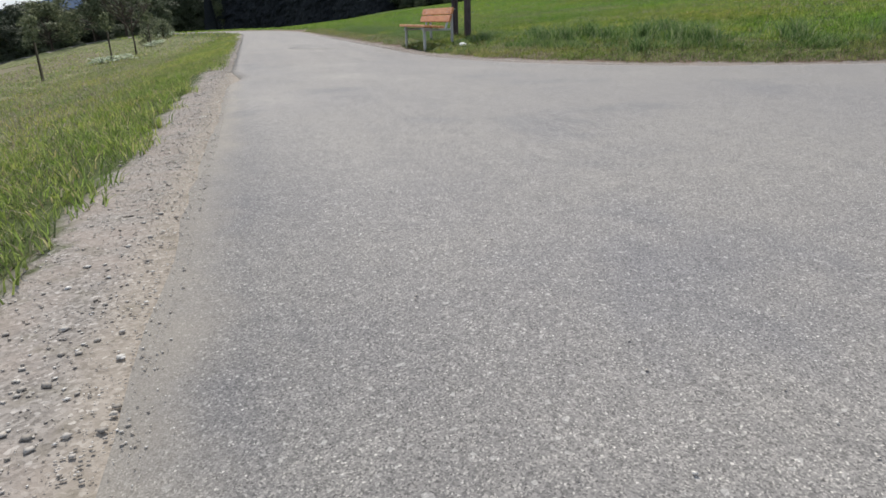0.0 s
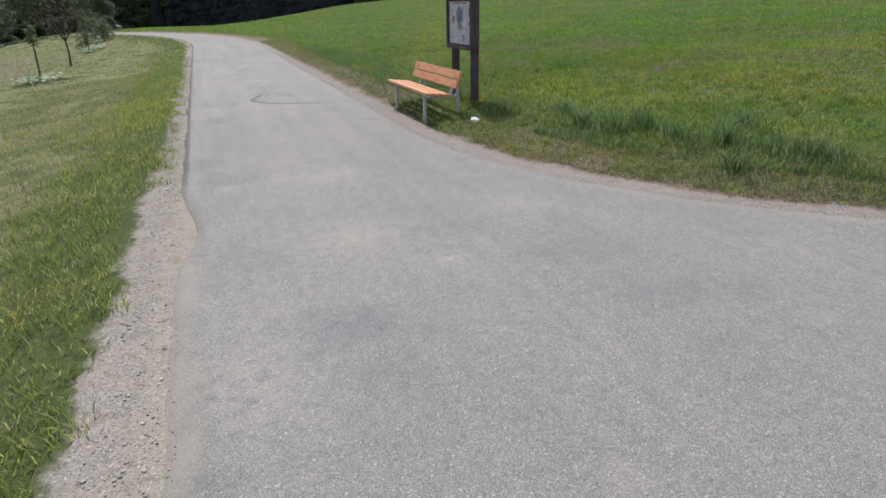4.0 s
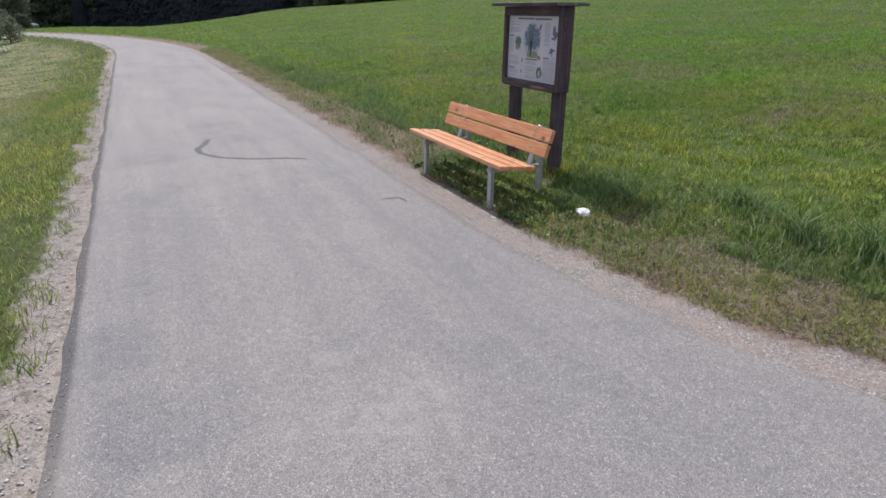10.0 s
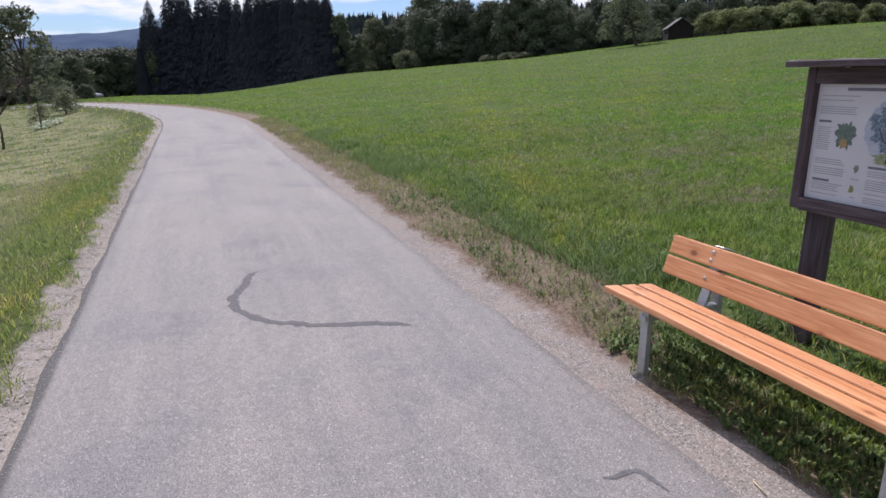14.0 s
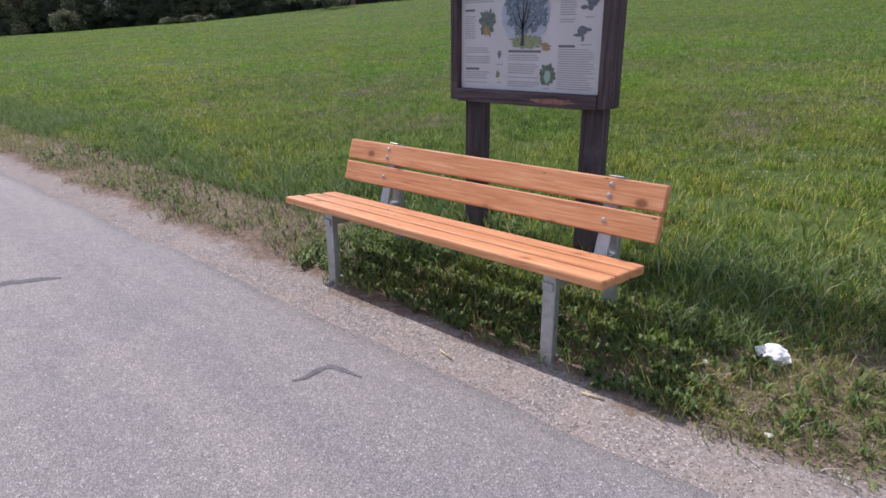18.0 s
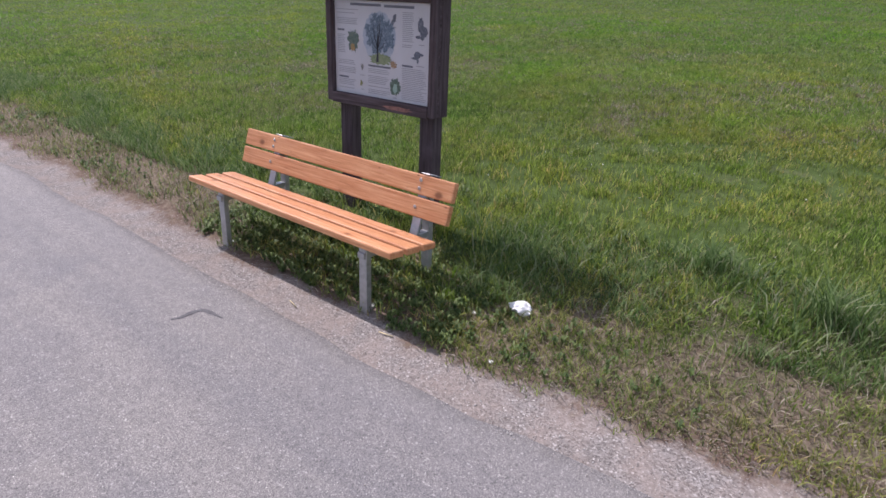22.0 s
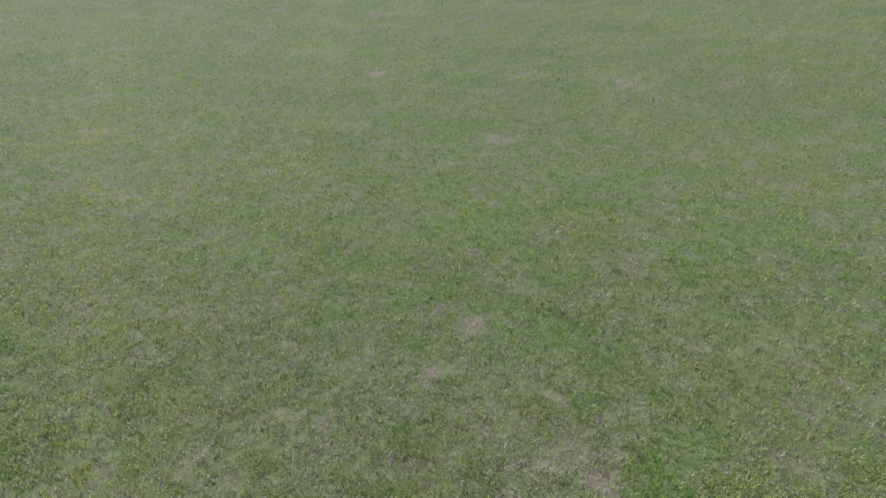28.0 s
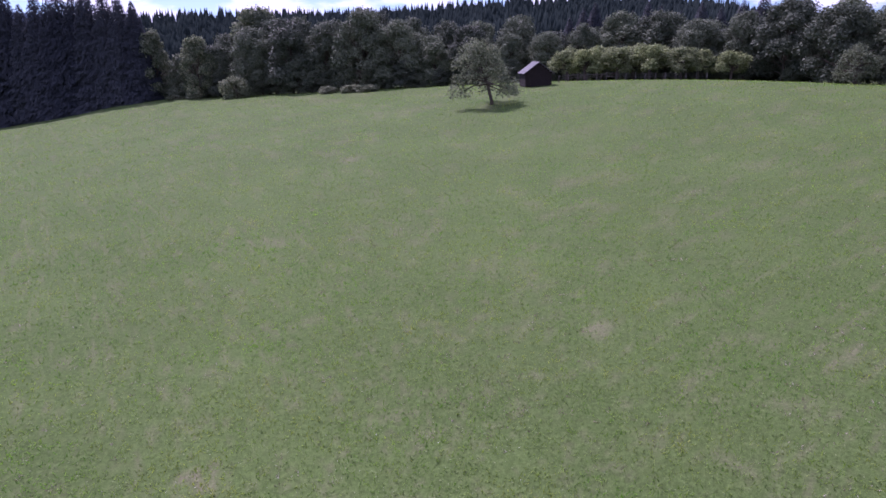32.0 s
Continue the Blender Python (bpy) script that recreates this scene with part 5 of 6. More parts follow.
def build_broadleaf(name, h, w, leaves, size, material, label, category="tree", seed=1, trunk_h=0.22, lean=(0, 0), clumps=16, puff=1.0, droop=0.0, group=""):
    """Tapered trunk, forked limbs and a crown of clumps of leaves."""
    r = np.random.default_rng(seed)
    tree = thing(name, (0, 0, 0), label, category, group)
    tr = h * (0.016 + 0.02 * (h < 5) + 0.009 * (clumps > 20))
    top = Vector((lean[0], lean[1], h * 0.72))
    fork = Vector((lean[0] * trunk_h, lean[1] * trunk_h, h * trunk_h))
    limbs = [([(0, 0, -0.3), (lean[0] * 0.03, 0, h * 0.04), fork, top * 0.6 + fork * 0.4, top], [tr * 1.7, tr * 1.15, tr * 0.85, tr * 0.5, tr * 0.12])]
    centres, radii = [], []
    n = clumps
    for k in range(n):
        a = k * 2.4 + r.random()
        f = trunk_h + (0.95 - trunk_h) * (k + 0.5) / n
        reach = w / 2 * (0.50 + 0.35 * r.random()) * math.sin(math.pi * min(1.0, 0.22 + 0.78 * f)) ** 0.6
        start = fork.lerp(top, max(0, (f - trunk_h) * 0.75))
        end = Vector((lean[0] * f + math.cos(a) * reach, lean[1] * f + math.sin(a) * reach, h * f * (0.9 + 0.08 * r.random()) - droop * reach * r.random()))
        mid = start.lerp(end, 0.5) + Vector((0, 0, 0.06 * h * (r.random() - 0.2)))
        limbs.append(([start, mid, end], [tr * 0.5, tr * 0.32, tr * 0.10]))
        for _ in range(2):
            off = Vector(r.normal(size=3) * np.array([1, 1, 0.35])) * w * 0.10
            limbs.append(([mid, mid.lerp(end, 0.6) + off * 0.7, end + off * 1.5], [tr * 0.22, tr * 0.14, tr * 0.05]))
        rad = w * (0.13 + 0.11 * r.random()) * puff
        centres.append(tuple(end))
        radii.append((rad, rad, rad * (0.75 + 0.3 * r.random())))
    centres.append((top.x, top.y, h * 0.80))
    radii.append((w * 0.20 * puff, w * 0.20 * puff, h * 0.17))
    part("trunk", limbs_mesh("trunk", limbs), BARK, tree)
    v, t = leaf_cloud(centres, radii, leaves, size, seed=seed + 5)
    v[:, 2] *= h / np.percentile(v[:, 2], 99.7)
    part("crown", np_mesh("crown", v, tris=t), material, tree)
    return tree


def build_spruce(name, h, w, seed, label, group=""):
    """Straight trunk with tiers of drooping, toothed boughs down to the ground."""
    r = np.random.default_rng(seed)
    tree = thing(name, (0, 0, 0), label, "tree", group)
    part("trunk", limbs_mesh("trunk", [([(0, 0, -0.3), (0, 0, h * 0.5), (0, 0, h * 0.99)], [h * 0.013, h * 0.008, h * 0.001])]), BARK, tree)
    n = 20000
    f = np.clip(1 - np.sqrt(r.random(n)) * 0.995, 0.0, 0.995)
    a = r.uniform(0, 2 * math.pi, n)
    lump = vnoise(a * 3.0, f * 60.0, 1.0, seed) * 0.7 + vnoise(a * 1.3, f * 24.0, 1.0, seed + 9) * 0.5
    reach = w / 2 * ((1 - f) ** 0.66 * (0.66 + 0.46 * lump) + 0.004)
    g = 1 - 0.55 * r.random(n) ** 1.5
    l = reach * g
    z = h * (0.01 + 0.985 * f) - 0.25 * l * g
    p = np.stack([np.cos(a) * l, np.sin(a) * l, z], 1)
    out = np.stack([np.cos(a), np.sin(a), 0 * a], 1)
    tang = np.stack([-np.sin(a), np.cos(a), 0 * a], 1)
    s = (0.075 + 0.175 * (1 - f))[:, None] * (0.6 + 0.8 * r.random((n, 1))) * h / 10
    drop = np.stack([0 * a, 0 * a, -0.9 - 0.9 * r.random(n)], 1)
    tip = p + out * s * 0.8 + drop * s * 0.7 + tang * s * r.normal(0, 0.35, (n, 1))
    v = np.stack([p - tang * s * 0.55 + drop * s * 0.25, p + out * s * 0.1 + np.array([0, 0, 0.12]) * s, p + tang * s * 0.55 + drop * s * 0.25, tip], 1).reshape(-1, 3)
    i = np.arange(n) * 4
    verts, tris = v, np.concatenate([np.stack([i, i + 3, i + 1], 1), np.stack([i + 1, i + 3, i + 2], 1)])
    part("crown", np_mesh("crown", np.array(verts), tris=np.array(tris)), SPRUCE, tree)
    return tree


def pol(az, d, eye=(-2.4, -2.8)):
    a = radians(az)
    return eye[0] + d * math.sin(a), eye[1] + d * math.cos(a)


PLANTED = set()


def stamp(ob, m):
    """The first time the thing itself takes the pose m, then copies of it do."""
    if ob.name not in PLANTED:
        PLANTED.add(ob.name)
        ob.matrix_basis = m
        return ob
    s = ob.scale
    return copy_thing(ob, m @ Matrix.Diagonal((1 / s.x, 1 / s.y, 1 / s.z, 1)))


def plant(ob, x, y, s=1.0, turn=0.0, wide=1.0):
    return stamp(ob, pose(x, y, zat(x, y), 0, 0, turn) @ Matrix.Diagonal((s * wide, s * wide, s, 1)))


def height_for(el, d, x, y, eye_z=2.0):
    return d * math.tan(radians(el)) + eye_z - zat(x, y)


def build_woods():
    r = np.random.default_rng(11)
    spruces = [build_spruce("spruce", 10.0, 4.4, 20 + k, "tall dark spruce at the edge of the meadow", "spruces by the bend") for k in range(3)]

    def put_spruce(az, d, el, k, wide=1.0):
        x, y = pol(az, d)
        h = height_for(el, d, x, y)
        m = pose(x, y, zat(x, y) - 0.1, 0, 0, 360 * r.random()) @ Matrix.Diagonal((h / 10 * wide, h / 10 * wide, h / 10, 1))
        stamp(spruces[k % 3], m)

    def stand_d(az):
        return float(np.interp(az, (-3.4, 2, 6, 12), (184, 178, 162, 147)))

    # two leaning together beside the road, a notch, then the rest of the stand rising uphill
    front = ((-2.1, 5.6), (-0.4, 7.1), (0.45, 6.95), (1.9, 6.9), (2.9, 6.5), (3.75, 6.95), (4.6, 5.9), (5.6, 6.9), (6.4, 6.6), (7.1, 7.3), (8.0, 7.0), (8.8, 7.5), (9.9, 7.4), (10.8, 7.1), (11.8, 6.6))
    for k, (az, el) in enumerate(front):
        put_spruce(az, stand_d(az), el + 0.3, k, 0.95 + 0.12 * r.random())
    for k in range(10):
        az = 2.2 + 9.4 * k / 9 + 0.4 * r.random()
        put_spruce(az, stand_d(az) + 5, 5.6 + 0.10 * az + 0.6 * r.random(), k + 1)
    for k in range(9):
        az = -0.6 + 12.2 * k / 8
        put_spruce(az, stand_d(az) + 11, 4.4 + 0.12 * az + 0.5 * r.random(), k + 2, 1.1)
    put_spruce(-3.1, 178, 3.0, 0, 0.6)
    put_spruce(-2.7, 182, 4.6, 1, 0.6)
    # conifers above the orchard and behind the hilltop
    for az, d, el in ((43.9, 122, 6.3), (44.9, 124, 6.9), (45.7, 121, 7.3), (46.6, 124, 6.4), (48.4, 122, 6.7), (49.4, 119, 7.3), (50.3, 121, 7.0), (51.6, 117, 6.7), (53.0, 119, 7.2), (54.2, 115, 6.9), (55.6, 116, 7.4), (56.8, 113, 7.9), (58.3, 112, 7.5), (59.2, 110, 7.8)):
        put_spruce(az, d, el, int(az * 7), 1.15)

    dark = [build_broadleaf("oak_tree", 9.0, w, 17000, 0.115, LEAF_DARK, "dense dark green broadleaf tree at the wood edge", "tree", 40 + k, 0.10, clumps=c, puff=p, group="wood edge") for k, (w, c, p) in enumerate(((5.6, 13, 1.2), (6.2, 20, 0.95), (7.0, 26, 0.80), (6.6, 16, 1.05)))]

    def put_dark(az, d, el, k, wide=1.0, eye=(-2.4, -2.8), eye_z=2.0):
        x, y = pol(az, d, eye)
        h = height_for(el, d, x, y, eye_z)
        m = pose(x, y, zat(x, y) - 0.2, 0, 0, 360 * r.random()) @ Matrix.Diagonal((h / 9 * wide, h / 9 * wide, h / 9, 1))
        stamp(dark[k % 4], m)

    def wood_d(az):
        return float(np.interp(az, (12, 20, 26, 40, 50, 57, 72, 90, 110, 150), (149, 134, 125, 112, 108, 98, 82, 74, 74, 76)))

    def wood_el(az):
        return float(np.interp(az, (12, 14, 17.5, 20, 24.6, 28, 34, 38, 42, 45.6, 50, 57, 62, 72, 90, 120), (3.4, 3.7, 4.6, 6.0, 5.7, 6.5, 5.8, 6.3, 5.9, 6.3, 6.6, 7.2, 7.8, 8.4, 9.0, 9.2)))

    az, k = 12.3, 0
    while az < 150:
        d = wood_d(az) + 2.5 * r.random()
        put_dark(az, d, wood_el(az) + 1.3 * (r.random() - 0.6), k, 1.0 + 0.25 * r.random())
        if not 41 < az < 60:
            put_dark(az + 0.8, d + 6, wood_el(az) + 0.5 * (r.random() - 0.3), k + 1)
        else:
            put_dark(az + 0.8, d + 8, wood_el(az) * 0.9, k + 1, 1.7)
        put_dark(az + 0.4, d - 2.5, wood_el(az) * (0.38 + 0.22 * r.random()), k + 2, 1.5)
        put_dark(az + 1.5, d - 3.5, wood_el(az) * (0.30 + 0.15 * r.random()), k + 3, 1.9)
        put_dark(az + 1.3, d + 11, wood_el(az) * 0.62, k + 3, 1.6)
        az += 2.5 + 0.5 * r.random()
        k += 1
    # paler trees and scrub in front of the dark stands
    pale = build_broadleaf("maple_tree", 9.0, 6.4, 9000, 0.16, LEAF_GREY, "pale grey-green broadleaf tree lit at the wood edge", "tree", 61, 0.08, clumps=20, group="pale trees at the wood edge")
    scrub = build_broadleaf("sallow_bush", 3.4, 4.8, 3600, 0.15, LEAF_GREY, "rounded silvery sallow bush at the foot of the wood", "bush", 66, 0.06, clumps=14, group="scrub at the foot of the wood")
    for ob, tall, az, d, el, wide, eye, eye_z in (
            (pale, 9.0, -2.35, 181, 2.4, 0.62, (-2.4, -2.8), 2.0),
            (pale, 9.0, 10.4, 133, 2.4, 0.72, (6.4, 9.3), 9.0), (pale, 9.0, 13.5, 126, 1.9, 0.85, (6.4, 9.3), 9.0), (pale, 9.0, 18.6, 128, 4.2, 1.0, (6.4, 9.3), 9.0),
            (scrub, 3.4, 16.4, 116, -1.2, 1.0, (6.4, 9.3), 9.0), (scrub, 3.4, 12.9, 124, -2.5, 1.9, (6.4, 9.3), 9.0), (scrub, 3.4, 11.5, 127, -2.6, 2.2, (6.4, 9.3), 9.0), (scrub, 3.4, 24.0, 104, -2.1, 2.0, (6.4, 9.3), 9.0), (scrub, 3.4, 26.2, 101, -2.0, 2.2, (6.4, 9.3), 9.0), (scrub, 3.4, 27.8, 100, -2.0, 1.8, (6.4, 9.3), 9.0)):
        x, y = pol(az, d, eye)
        h = max(height_for(el, d, x, y, eye_z), 0.8)
        stamp(ob, pose(x, y, zat(x, y) - 0.1, 0, 0, 360 * r.random()) @ Matrix.Diagonal((h / tall * wide, h / tall * wide, h / tall, 1)))
    # woods beyond the left field
    for k in range(30):
        a = -46 + 38 * k / 29 + 0.5 * r.random()
        put_dark(a, 98 + 8 * r.random(), 0.7 + 1.0 * r.random(), k, 1.3)
        put_dark(a + 0.6, 90 + 5 * r.random(), -0.6 + 0.5 * r.random(), k + 1, 1.5)
    for k in range(14):
        a = -11 + 8.5 * k / 13
        put_dark(a, 185 + 12 * r.random(), 1.7 + 0.5 * r.random(), k + 1, 1.4)
    # far wooded hill
    n = 6000
    a, d = r.uniform(radians(6), radians(72), n), r.uniform(165, 340, n)
    x, y = np.sin(a) * d, np.cos(a) * d
    z = ground_z(x, y)
    verts, tris = [], []
    for px, py, pz in zip(x, y, z):
        h, w = r.uniform(6.5, 11.5), r.uniform(1.8, 2.9)
        for t in range(4):
            f0, f1 = t / 4, (t + 1.5) / 4
            i = len(verts)
            turn = r.random() * 6
            for q in range(7):
                b = turn + 2 * math.pi * q / 7
                rad = w * (1 - f0) * (0.7 + 0.5 * r.random())
                verts.append((px + rad * math.cos(b), py + rad * math.sin(b), pz + h * f0 * 0.95))
            verts.append((px, py, pz + h * min(f1, 1)))
            tris += [(i + q, i + (q + 1) % 7, i + 7) for q in range(7)]
    me = np_mesh("far_wood", np.array(verts), tris=np.array(tris))
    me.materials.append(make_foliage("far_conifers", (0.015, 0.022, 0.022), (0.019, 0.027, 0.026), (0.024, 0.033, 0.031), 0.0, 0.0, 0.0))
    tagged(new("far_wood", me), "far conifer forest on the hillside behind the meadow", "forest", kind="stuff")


def build_orchard():
    eye = (6.4, 9.3)
    old = build_broadleaf("apple_tree", 6.1, 7.0, 6000, 0.105, LEAF_GREY, "old leaning apple tree with a drooping grey-green crown", "tree", 71, 0.30, lean=(-1.4, 0.6), clumps=21, puff=0.70, droop=0.50)
    old.matrix_basis = pose(45.6, 58.5, zat(45.6, 58.5), 0, 0, -12)
    second = build_broadleaf("apple_tree", 3.9, 4.8, 3800, 0.085, LEAF_GREY, "spreading apple tree on the grassy hilltop", "tree", 74, 0.32, clumps=22, puff=0.72, droop=0.45)
    stamp(second, pose(61.9, 27.6, zat(61.9, 27.6)))
    plant(second, 74.0, 38.5, 0.95, 140)
    young = [build_broadleaf("fruit_tree", 3.8, 4.0, 4200, 0.10, LEAF_LIGHT, "yellow-green orchard tree behind the fence", "tree", 80 + k, 0.34, clumps=14, puff=0.8, droop=0.1, group="orchard trees") for k in range(2)]
    spots = [(45.0, 80, 1.0), (46.5, 78, 0.95), (47.9, 81, 1.05), (49.2, 77, 0.95), (50.5, 80, 1.08), (51.8, 76, 0.98), (53.0, 79, 1.0), (54.3, 75, 0.9), (55.6, 77, 0.85), (58.1, 76, 0.80), (46.0, 92, 1.3), (49.6, 93, 1.35), (53.2, 92, 1.3)]
    for k, (az, d, s) in enumerate(spots):
        x, y = pol(az, d * 0.95 + 12, eye)
        s *= 1.10
        m = pose(x, y, zat(x, y), 0, 0, 77.0 * k) @ Matrix.Diagonal((s * 1.35, s * 1.35, s, 1))
        stamp(young[k % 2], m)
    # pasture fence in front of the orchard
    fence = thing("fence", (*pol(44.3, 82, eye), 0), "low weathered wooden pasture fence before the orchard", "fence")
    wood = make_oldwood("fence_wood", (0.05, 0.045, 0.04), (0.10, 0.09, 0.08), (0.17, 0.16, 0.145), 2)
    ends = [pol(44.3 + 12.0 * k / 15, 82 + 1.0 * math.sin(k), eye) for k in range(16)]
    ox, oy = fence.matrix_basis.translation.x, fence.matrix_basis.translation.y
    for x, y in ends:
        z = zat(x, y)
        part("post", cube((x - ox - 0.05, y - oy - 0.05, z - 0.3), (x - ox + 0.05, y - oy + 0.05, z + 0.85), 0.01), wood, fence)
    for (xa, ya), (xb, yb) in zip(ends, ends[1:]):
        for hgt in (0.40, 0.70):
            v, q = tube([(xa - ox, ya - oy, zat(xa, ya) + hgt), (xb - ox, yb - oy, zat(xb, yb) + hgt)], [0.022, 0.022], 5)
            part("rail", np_mesh("rail", np.array(v), quads=np.array(q)), wood, fence)


def build_shed():
    x, y = 59.4, 67.6
    z = zat(x, y) - 0.1
    shed = thing("shed", (x, y, z), "small dark timber shed with a grey gable roof", "shed", turn=-30.0)
    wall_m = make_oldwood("dark_shed_boards", (0.010, 0.007, 0.007), (0.019, 0.014, 0.013), (0.034, 0.026, 0.024), 2)
    roof_m = make_oldwood("grey_shed_roof", (0.08, 0.075, 0.08), (0.13, 0.125, 0.13), (0.19, 0.185, 0.19), 0)
    lx, ly, hw, hr = 1.55, 1.8, 1.65, 2.8
    n = 12
    for k in range(n):
        a, b = -ly + 2 * ly * k / n, -ly + 2 * ly * (k + 1) / n
        for sx in (-1, 1):
            part("wall_board", cube((sx * lx - 0.02, a + 0.006, 0), (sx * lx + 0.02, b - 0.006, hw), 0.004), wall_m, shed)
    for k in range(10):
        a, b = -lx + 2 * lx * k / 10, -lx + 2 * lx * (k + 1) / 10
        top = hw + (hr - hw) * (1 - abs((a + b) / 2) / lx) - 0.05
        for sy in (-1, 1):
            part("wall_board", cube((a + 0.006, sy * ly - 0.02, 0), (b - 0.006, sy * ly + 0.02, top), 0.004), wall_m, shed)
    for sx in (-1, 1):
        bm = bmesh.new()
        over = 1.16
        e, zz = sx * lx * over, hr - (hr - hw) * over
        t = 0.07
        pts = [(0, -ly - 0.25, hr), (e, -ly - 0.25, zz), (e, ly + 0.25, zz), (0, ly + 0.25, hr)]
        lo = [bm.verts.new(p) for p in pts]
        hi = [bm.verts.new((p[0], p[1], p[2] + t)) for p in pts]
        bm.faces.new(lo)
        bm.faces.new(hi)
        for i in range(4):
            bm.faces.new((lo[i], lo[(i + 1) % 4], hi[(i + 1) % 4], hi[i]))
        bmesh.ops.recalc_face_normals(bm, faces=bm.faces)
        part("roof", bm, roof_m, shed)
    part("door", cube((-0.45, -ly - 0.045, 0.05), (0.45, -ly - 0.022, 1.50), 0.006), wall_m, shed)


def build_left_slope():
    r = np.random.default_rng(5)
    willow = build_broadleaf("willow_tree", 6.9, 6.0, 3600, 0.13, LEAF_GREY, "large airy grey-green tree beyond the slope", "tree", 61, 0.16, clumps=20, puff=0.75)
    for az, d, size, turn, wide in ((-10.9, 66, 1.16, 10, 0.95), (-13.4, 69, 1.12, 120, 0.95), (-16.6, 74, 0.75, 220, 1.5)):
        plant(willow, *pol(az, d), size, turn, wide)
    # sparse fruit tree, nearly bare
    tree = thing("fruit_tree", (-8.62, 24.6, zat(-8.62, 24.6)), "small sparse fruit tree with dark bare twigs on the slope", "tree")
    tree.scale = (1.35, 1.35, 1.12)
    limbs = [([(0, 0, -0.2), (0.03, 0, 0.5), (0.0, 0.02, 1.05)], [0.040, 0.030, 0.026])]
    tips = []
    for k in range(9):
        a = k * 0.70 + r.random() * 0.4
        p1 = Vector((math.cos(a) * 0.45, math.sin(a) * 0.45, 1.45 + 0.3 * r.random()))
        p2 = Vector((math.cos(a) * 0.95, math.sin(a) * 0.95, 1.95 + 0.6 * r.random()))
        limbs.append(([(0, 0.02, 1.0), p1, p2], [0.020, 0.013, 0.005]))
        for _ in range(10):
            f = 0.3 + 0.7 * r.random()
            s = p1.lerp(p2, f)
            e = s + Vector(r.normal(size=3)) * 0.30 + Vector((0, 0, 0.22))
            limbs.append(([s, s.lerp(e, 0.5) + Vector((0, 0, 0.04)), e], [0.008, 0.006, 0.003]))
            tips.append(tuple(e))
    part("trunk", limbs_mesh("trunk", limbs, 5), BARK, tree)
    v, t = leaf_cloud(tips, [(0.20, 0.20, 0.18)] * len(tips), 14, 0.042, seed=3)
    part("crown", np_mesh("crown", v, tris=t), LEAF_DARK, tree)
    # staked saplings
    stake_m = make_plain("stake_wood", (0.20, 0.17, 0.13), 0.9)

    def sapling(x, y, h, label):
        s = thing("sapling", (x, y, zat(x, y)), label, "tree", "young trees on the slope")
        part("trunk", limbs_mesh("trunk", [([(0, 0, -0.1), (0.02, 0, h * 0.5), (0, 0.02, h)], [0.026, 0.020, 0.006])], 6), BARK, s)
        part("stake", cube((0.035, -0.015, -0.2), (0.062, 0.015, h * 0.60), 0.005), stake_m, s, "grey wooden stake")
        c = [(0.09 * math.cos(i * 2.1), 0.09 * math.sin(i * 2.1), h * (0.68 + 0.045 * i)) for i in range(7)]
        v, t = leaf_cloud(c, [(0.13, 0.13, 0.13)] * 7, 260, 0.045, seed=int(h * 10))
        part("crown", np_mesh("crown", v, tris=t), LEAF_GREY, s)

    sapling(-8.7, 8.3, 1.75, "young staked tree on the dry slope")
    sapling(-8.4, 17.0, 1.9, "thin young tree above a patch of leafy plants")
    sapling(-9.0, 33.5, 2.2, "young tree in the row on the slope")
    small = build_broadleaf("shrub", 2.4, 2.6, 900, 0.10, LEAF_GREY, "bushy shrub on the bank by the bend", "shrub", 93, 0.1, group="shrubs on the bank")
    plant(small, -9.0, 41.0, 0.55)
    for x, y, s in ((-9.4, 45.0, 0.55), (-10.4, 49.5, 0.6), (-11.6, 54.0, 0.65), (-9.6, 37.0, 0.45)):
        plant(small, x, y, s, 60 * x)
    # patches of big-leaved plants under the young trees
    pale = make_foliage("big_pale_leaves", (0.10, 0.15, 0.07), (0.22, 0.29, 0.16), (0.46, 0.52, 0.38), 0.25, 0.0)
    for k, (cx, cy, rx, ry) in enumerate(((-8.3, 16.4, 0.80, 1.3), (-8.9, 34.5, 0.6, 2.0), (-9.2, 44.5, 0.65, 2.4))):
        verts, tris = [], []
        for _ in range(260):
            a, f = r.uniform(0, 6.28), math.sqrt(r.random())
            px, py = cx + rx * f * math.cos(a), cy + ry * f * math.sin(a)
            o = np.array([px, py, zat(px, py) + r.uniform(0.04, 0.24)])
            b, l, w = r.uniform(0, 6.28), r.uniform(0.10, 0.22), r.uniform(0.05, 0.10)
            d, s = np.array([math.cos(b), math.sin(b), 0.25]), np.array([-math.sin(b), math.cos(b), 0])
            i = len(verts)
            verts += [o, o + d * l * 0.5 + s * w, o + d * l * 0.5 - s * w, o + d * l - [0, 0, 0.05]]
            tris += [(i, i + 2, i + 1), (i + 1, i + 2, i + 3)]
        me = np_mesh("leafy_plants", np.array(verts), tris=np.array(tris))
        me.materials.append(pale)
        tagged(new("leafy_plants", me), "patch of pale big-leaved plants around a young tree", "plants", kind="stuff")


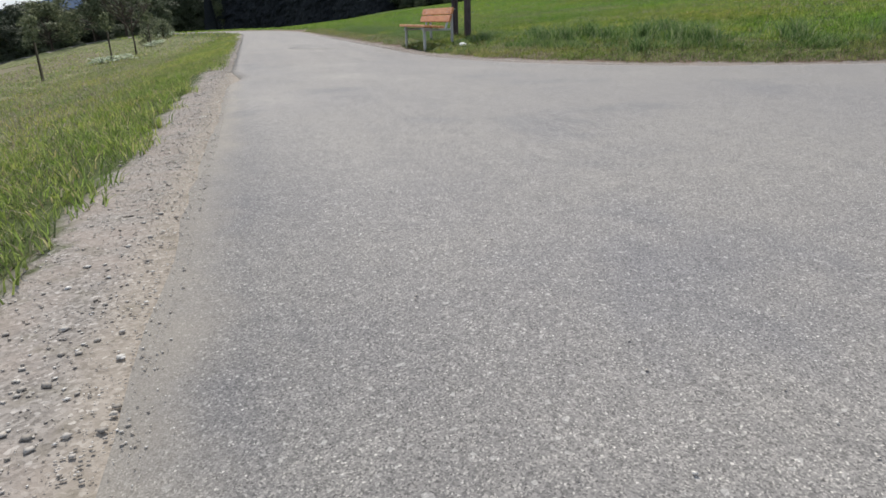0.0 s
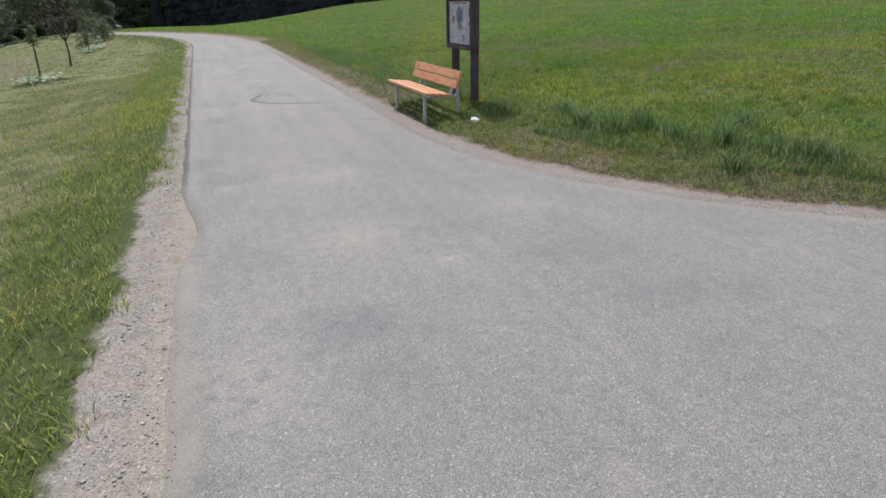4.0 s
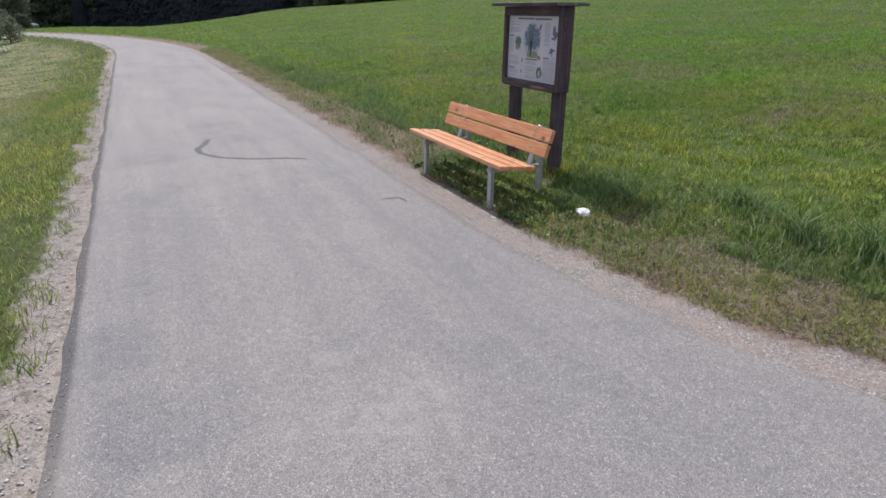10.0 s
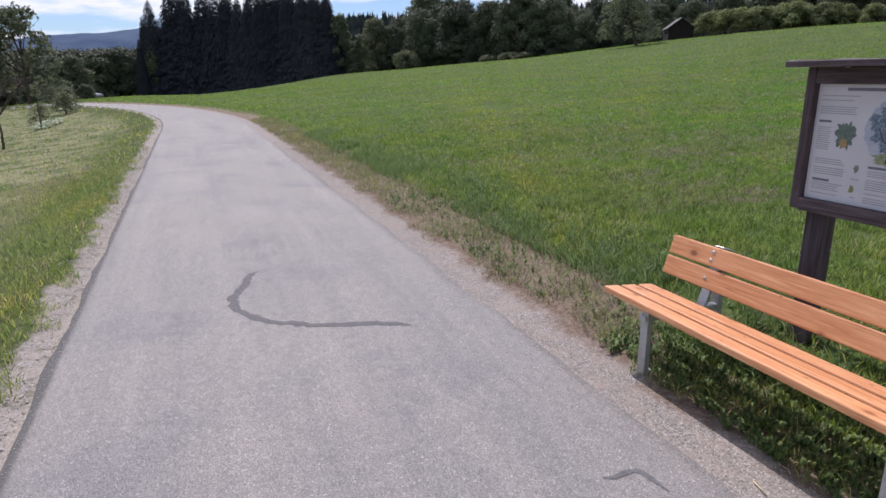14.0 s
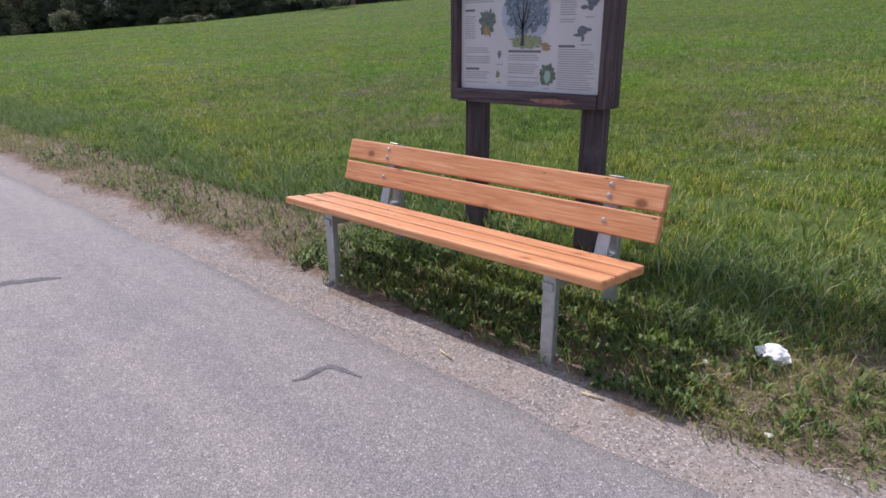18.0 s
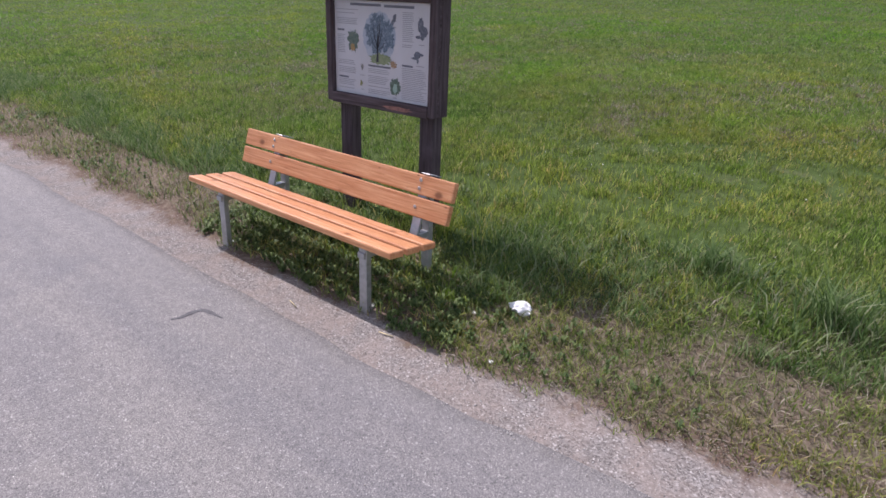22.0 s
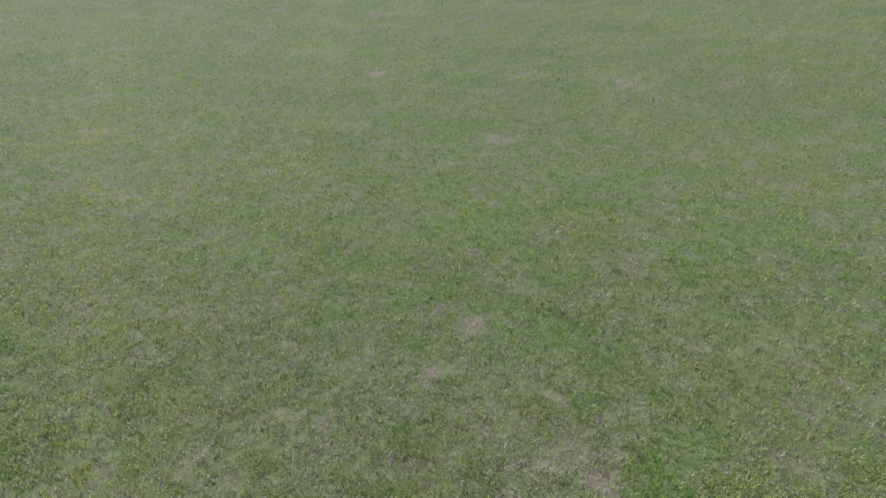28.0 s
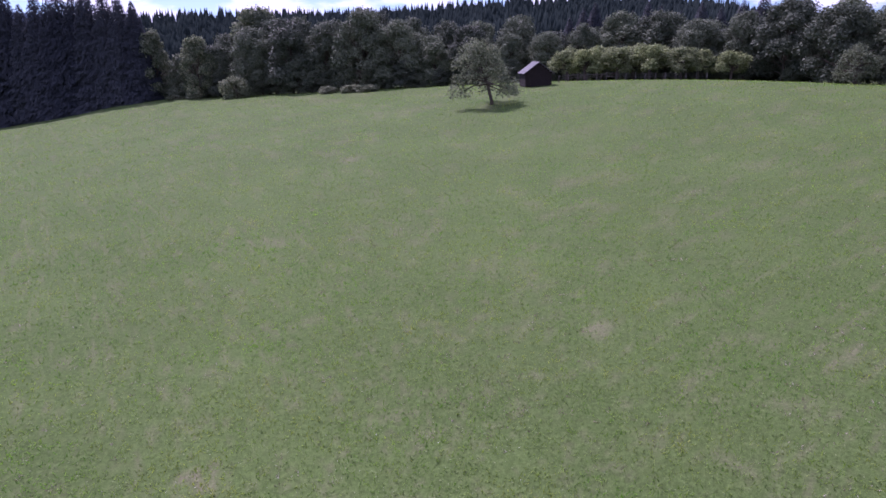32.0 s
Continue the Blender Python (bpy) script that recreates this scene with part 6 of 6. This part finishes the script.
def build_car(x, y, turn, paint, label):
    car = thing("car", (x, y, zat(x, y) + 0.02), label, "car", turn=turn)
    body_m = make_plain("car_paint_" + label.split()[0], paint, 0.3, var=0.03, spec=0.6)
    glass = make_plain("car_glass", (0.02, 0.025, 0.03), 0.1, var=0.1, spec=0.8)
    rubber = make_plain("tyre_rubber", (0.02, 0.02, 0.02), 0.9)
    alloy = make_plain("wheel_rim", (0.45, 0.45, 0.47), 0.35, metal=0.7)

    def loft(sections, width):
        bm = bmesh.new()
        lo = [bm.verts.new((-width, a, b)) for a, b in sections]
        hi = [bm.verts.new((width, a, b)) for a, b in sections]
        bm.faces.new(lo)
        bm.faces.new(hi)
        n = len(sections)
        for i in range(n):
            bm.faces.new((lo[i], lo[(i + 1) % n], hi[(i + 1) % n], hi[i]))
        bmesh.ops.recalc_face_normals(bm, faces=bm.faces)
        bmesh.ops.bevel(bm, geom=bm.edges[:], offset=0.05, segments=2, affect="EDGES")
        return bm

    part("body", loft([(-1.9, 0.25), (-1.95, 0.62), (-1.75, 0.82), (-0.9, 0.90), (1.5, 0.92), (1.95, 0.80), (1.95, 0.28)], 0.80), body_m, car)
    part("roof", loft([(-0.45, 1.36), (-0.25, 1.42), (1.0, 1.42), (1.3, 1.36)], 0.62), body_m, car)
    part("windows", loft([(-0.95, 0.88), (-0.40, 1.37), (1.25, 1.37), (1.65, 0.90)], 0.66), glass, car)
    for wx in (-0.74, 0.74):
        for wy in (-1.2, 1.2):
            bm = bmesh.new()
            bmesh.ops.create_cone(bm, cap_ends=True, segments=20, radius1=0.30, radius2=0.30, depth=0.18, matrix=Matrix.Translation((wx, wy, 0.30)) @ Matrix.Rotation(radians(90), 4, "Y"))
            tyre = part("tyre", bm, rubber, car)
            bm = bmesh.new()
            bmesh.ops.create_cone(bm, cap_ends=True, segments=16, radius1=0.19, radius2=0.19, depth=0.19, matrix=Matrix.Translation((wx, wy, 0.30)) @ Matrix.Rotation(radians(90), 4, "Y"))
            part("rim", bm, alloy, tyre)


def build_far_hills():
    # forest colour mixed with blue, standing in for the haze of distance
    m = Mat("hazed_hill_forest", 0.95, spec=0.0)
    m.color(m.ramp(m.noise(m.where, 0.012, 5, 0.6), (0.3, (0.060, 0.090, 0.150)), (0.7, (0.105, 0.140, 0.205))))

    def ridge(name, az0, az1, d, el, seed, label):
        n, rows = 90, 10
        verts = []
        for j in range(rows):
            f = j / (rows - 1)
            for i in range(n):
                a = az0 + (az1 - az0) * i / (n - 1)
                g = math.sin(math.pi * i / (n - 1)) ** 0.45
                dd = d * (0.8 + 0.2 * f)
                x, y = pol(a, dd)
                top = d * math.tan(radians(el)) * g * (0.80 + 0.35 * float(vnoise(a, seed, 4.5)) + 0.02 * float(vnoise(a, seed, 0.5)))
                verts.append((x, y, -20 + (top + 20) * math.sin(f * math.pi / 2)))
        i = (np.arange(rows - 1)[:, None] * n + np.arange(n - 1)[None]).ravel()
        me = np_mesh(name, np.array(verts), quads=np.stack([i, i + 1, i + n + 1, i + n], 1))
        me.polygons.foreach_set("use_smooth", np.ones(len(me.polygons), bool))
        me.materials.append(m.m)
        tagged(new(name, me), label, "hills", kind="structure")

    ridge("backdrop_1", -17, 12, 1900, 3.6, 3.0, "distant wooded ridge, painted haze blue")
    ridge("backdrop_2", -60, -12, 1700, 2.3, 8.0, "distant hills beyond the valley, painted haze blue")


build_woods()
build_orchard()
build_shed()
build_left_slope()
build_car(*pol(-7.7, 112), 60.0, (0.05, 0.055, 0.065), "dark car parked at the roadside by the bend")
build_car(*pol(-7.0, 116), 55.0, (0.16, 0.17, 0.19), "grey car parked behind the dark one by the bend")
build_car(-1.4, 171.0, 80.0, (0.45, 0.46, 0.48), "silver car parked on the lane below the spruces")
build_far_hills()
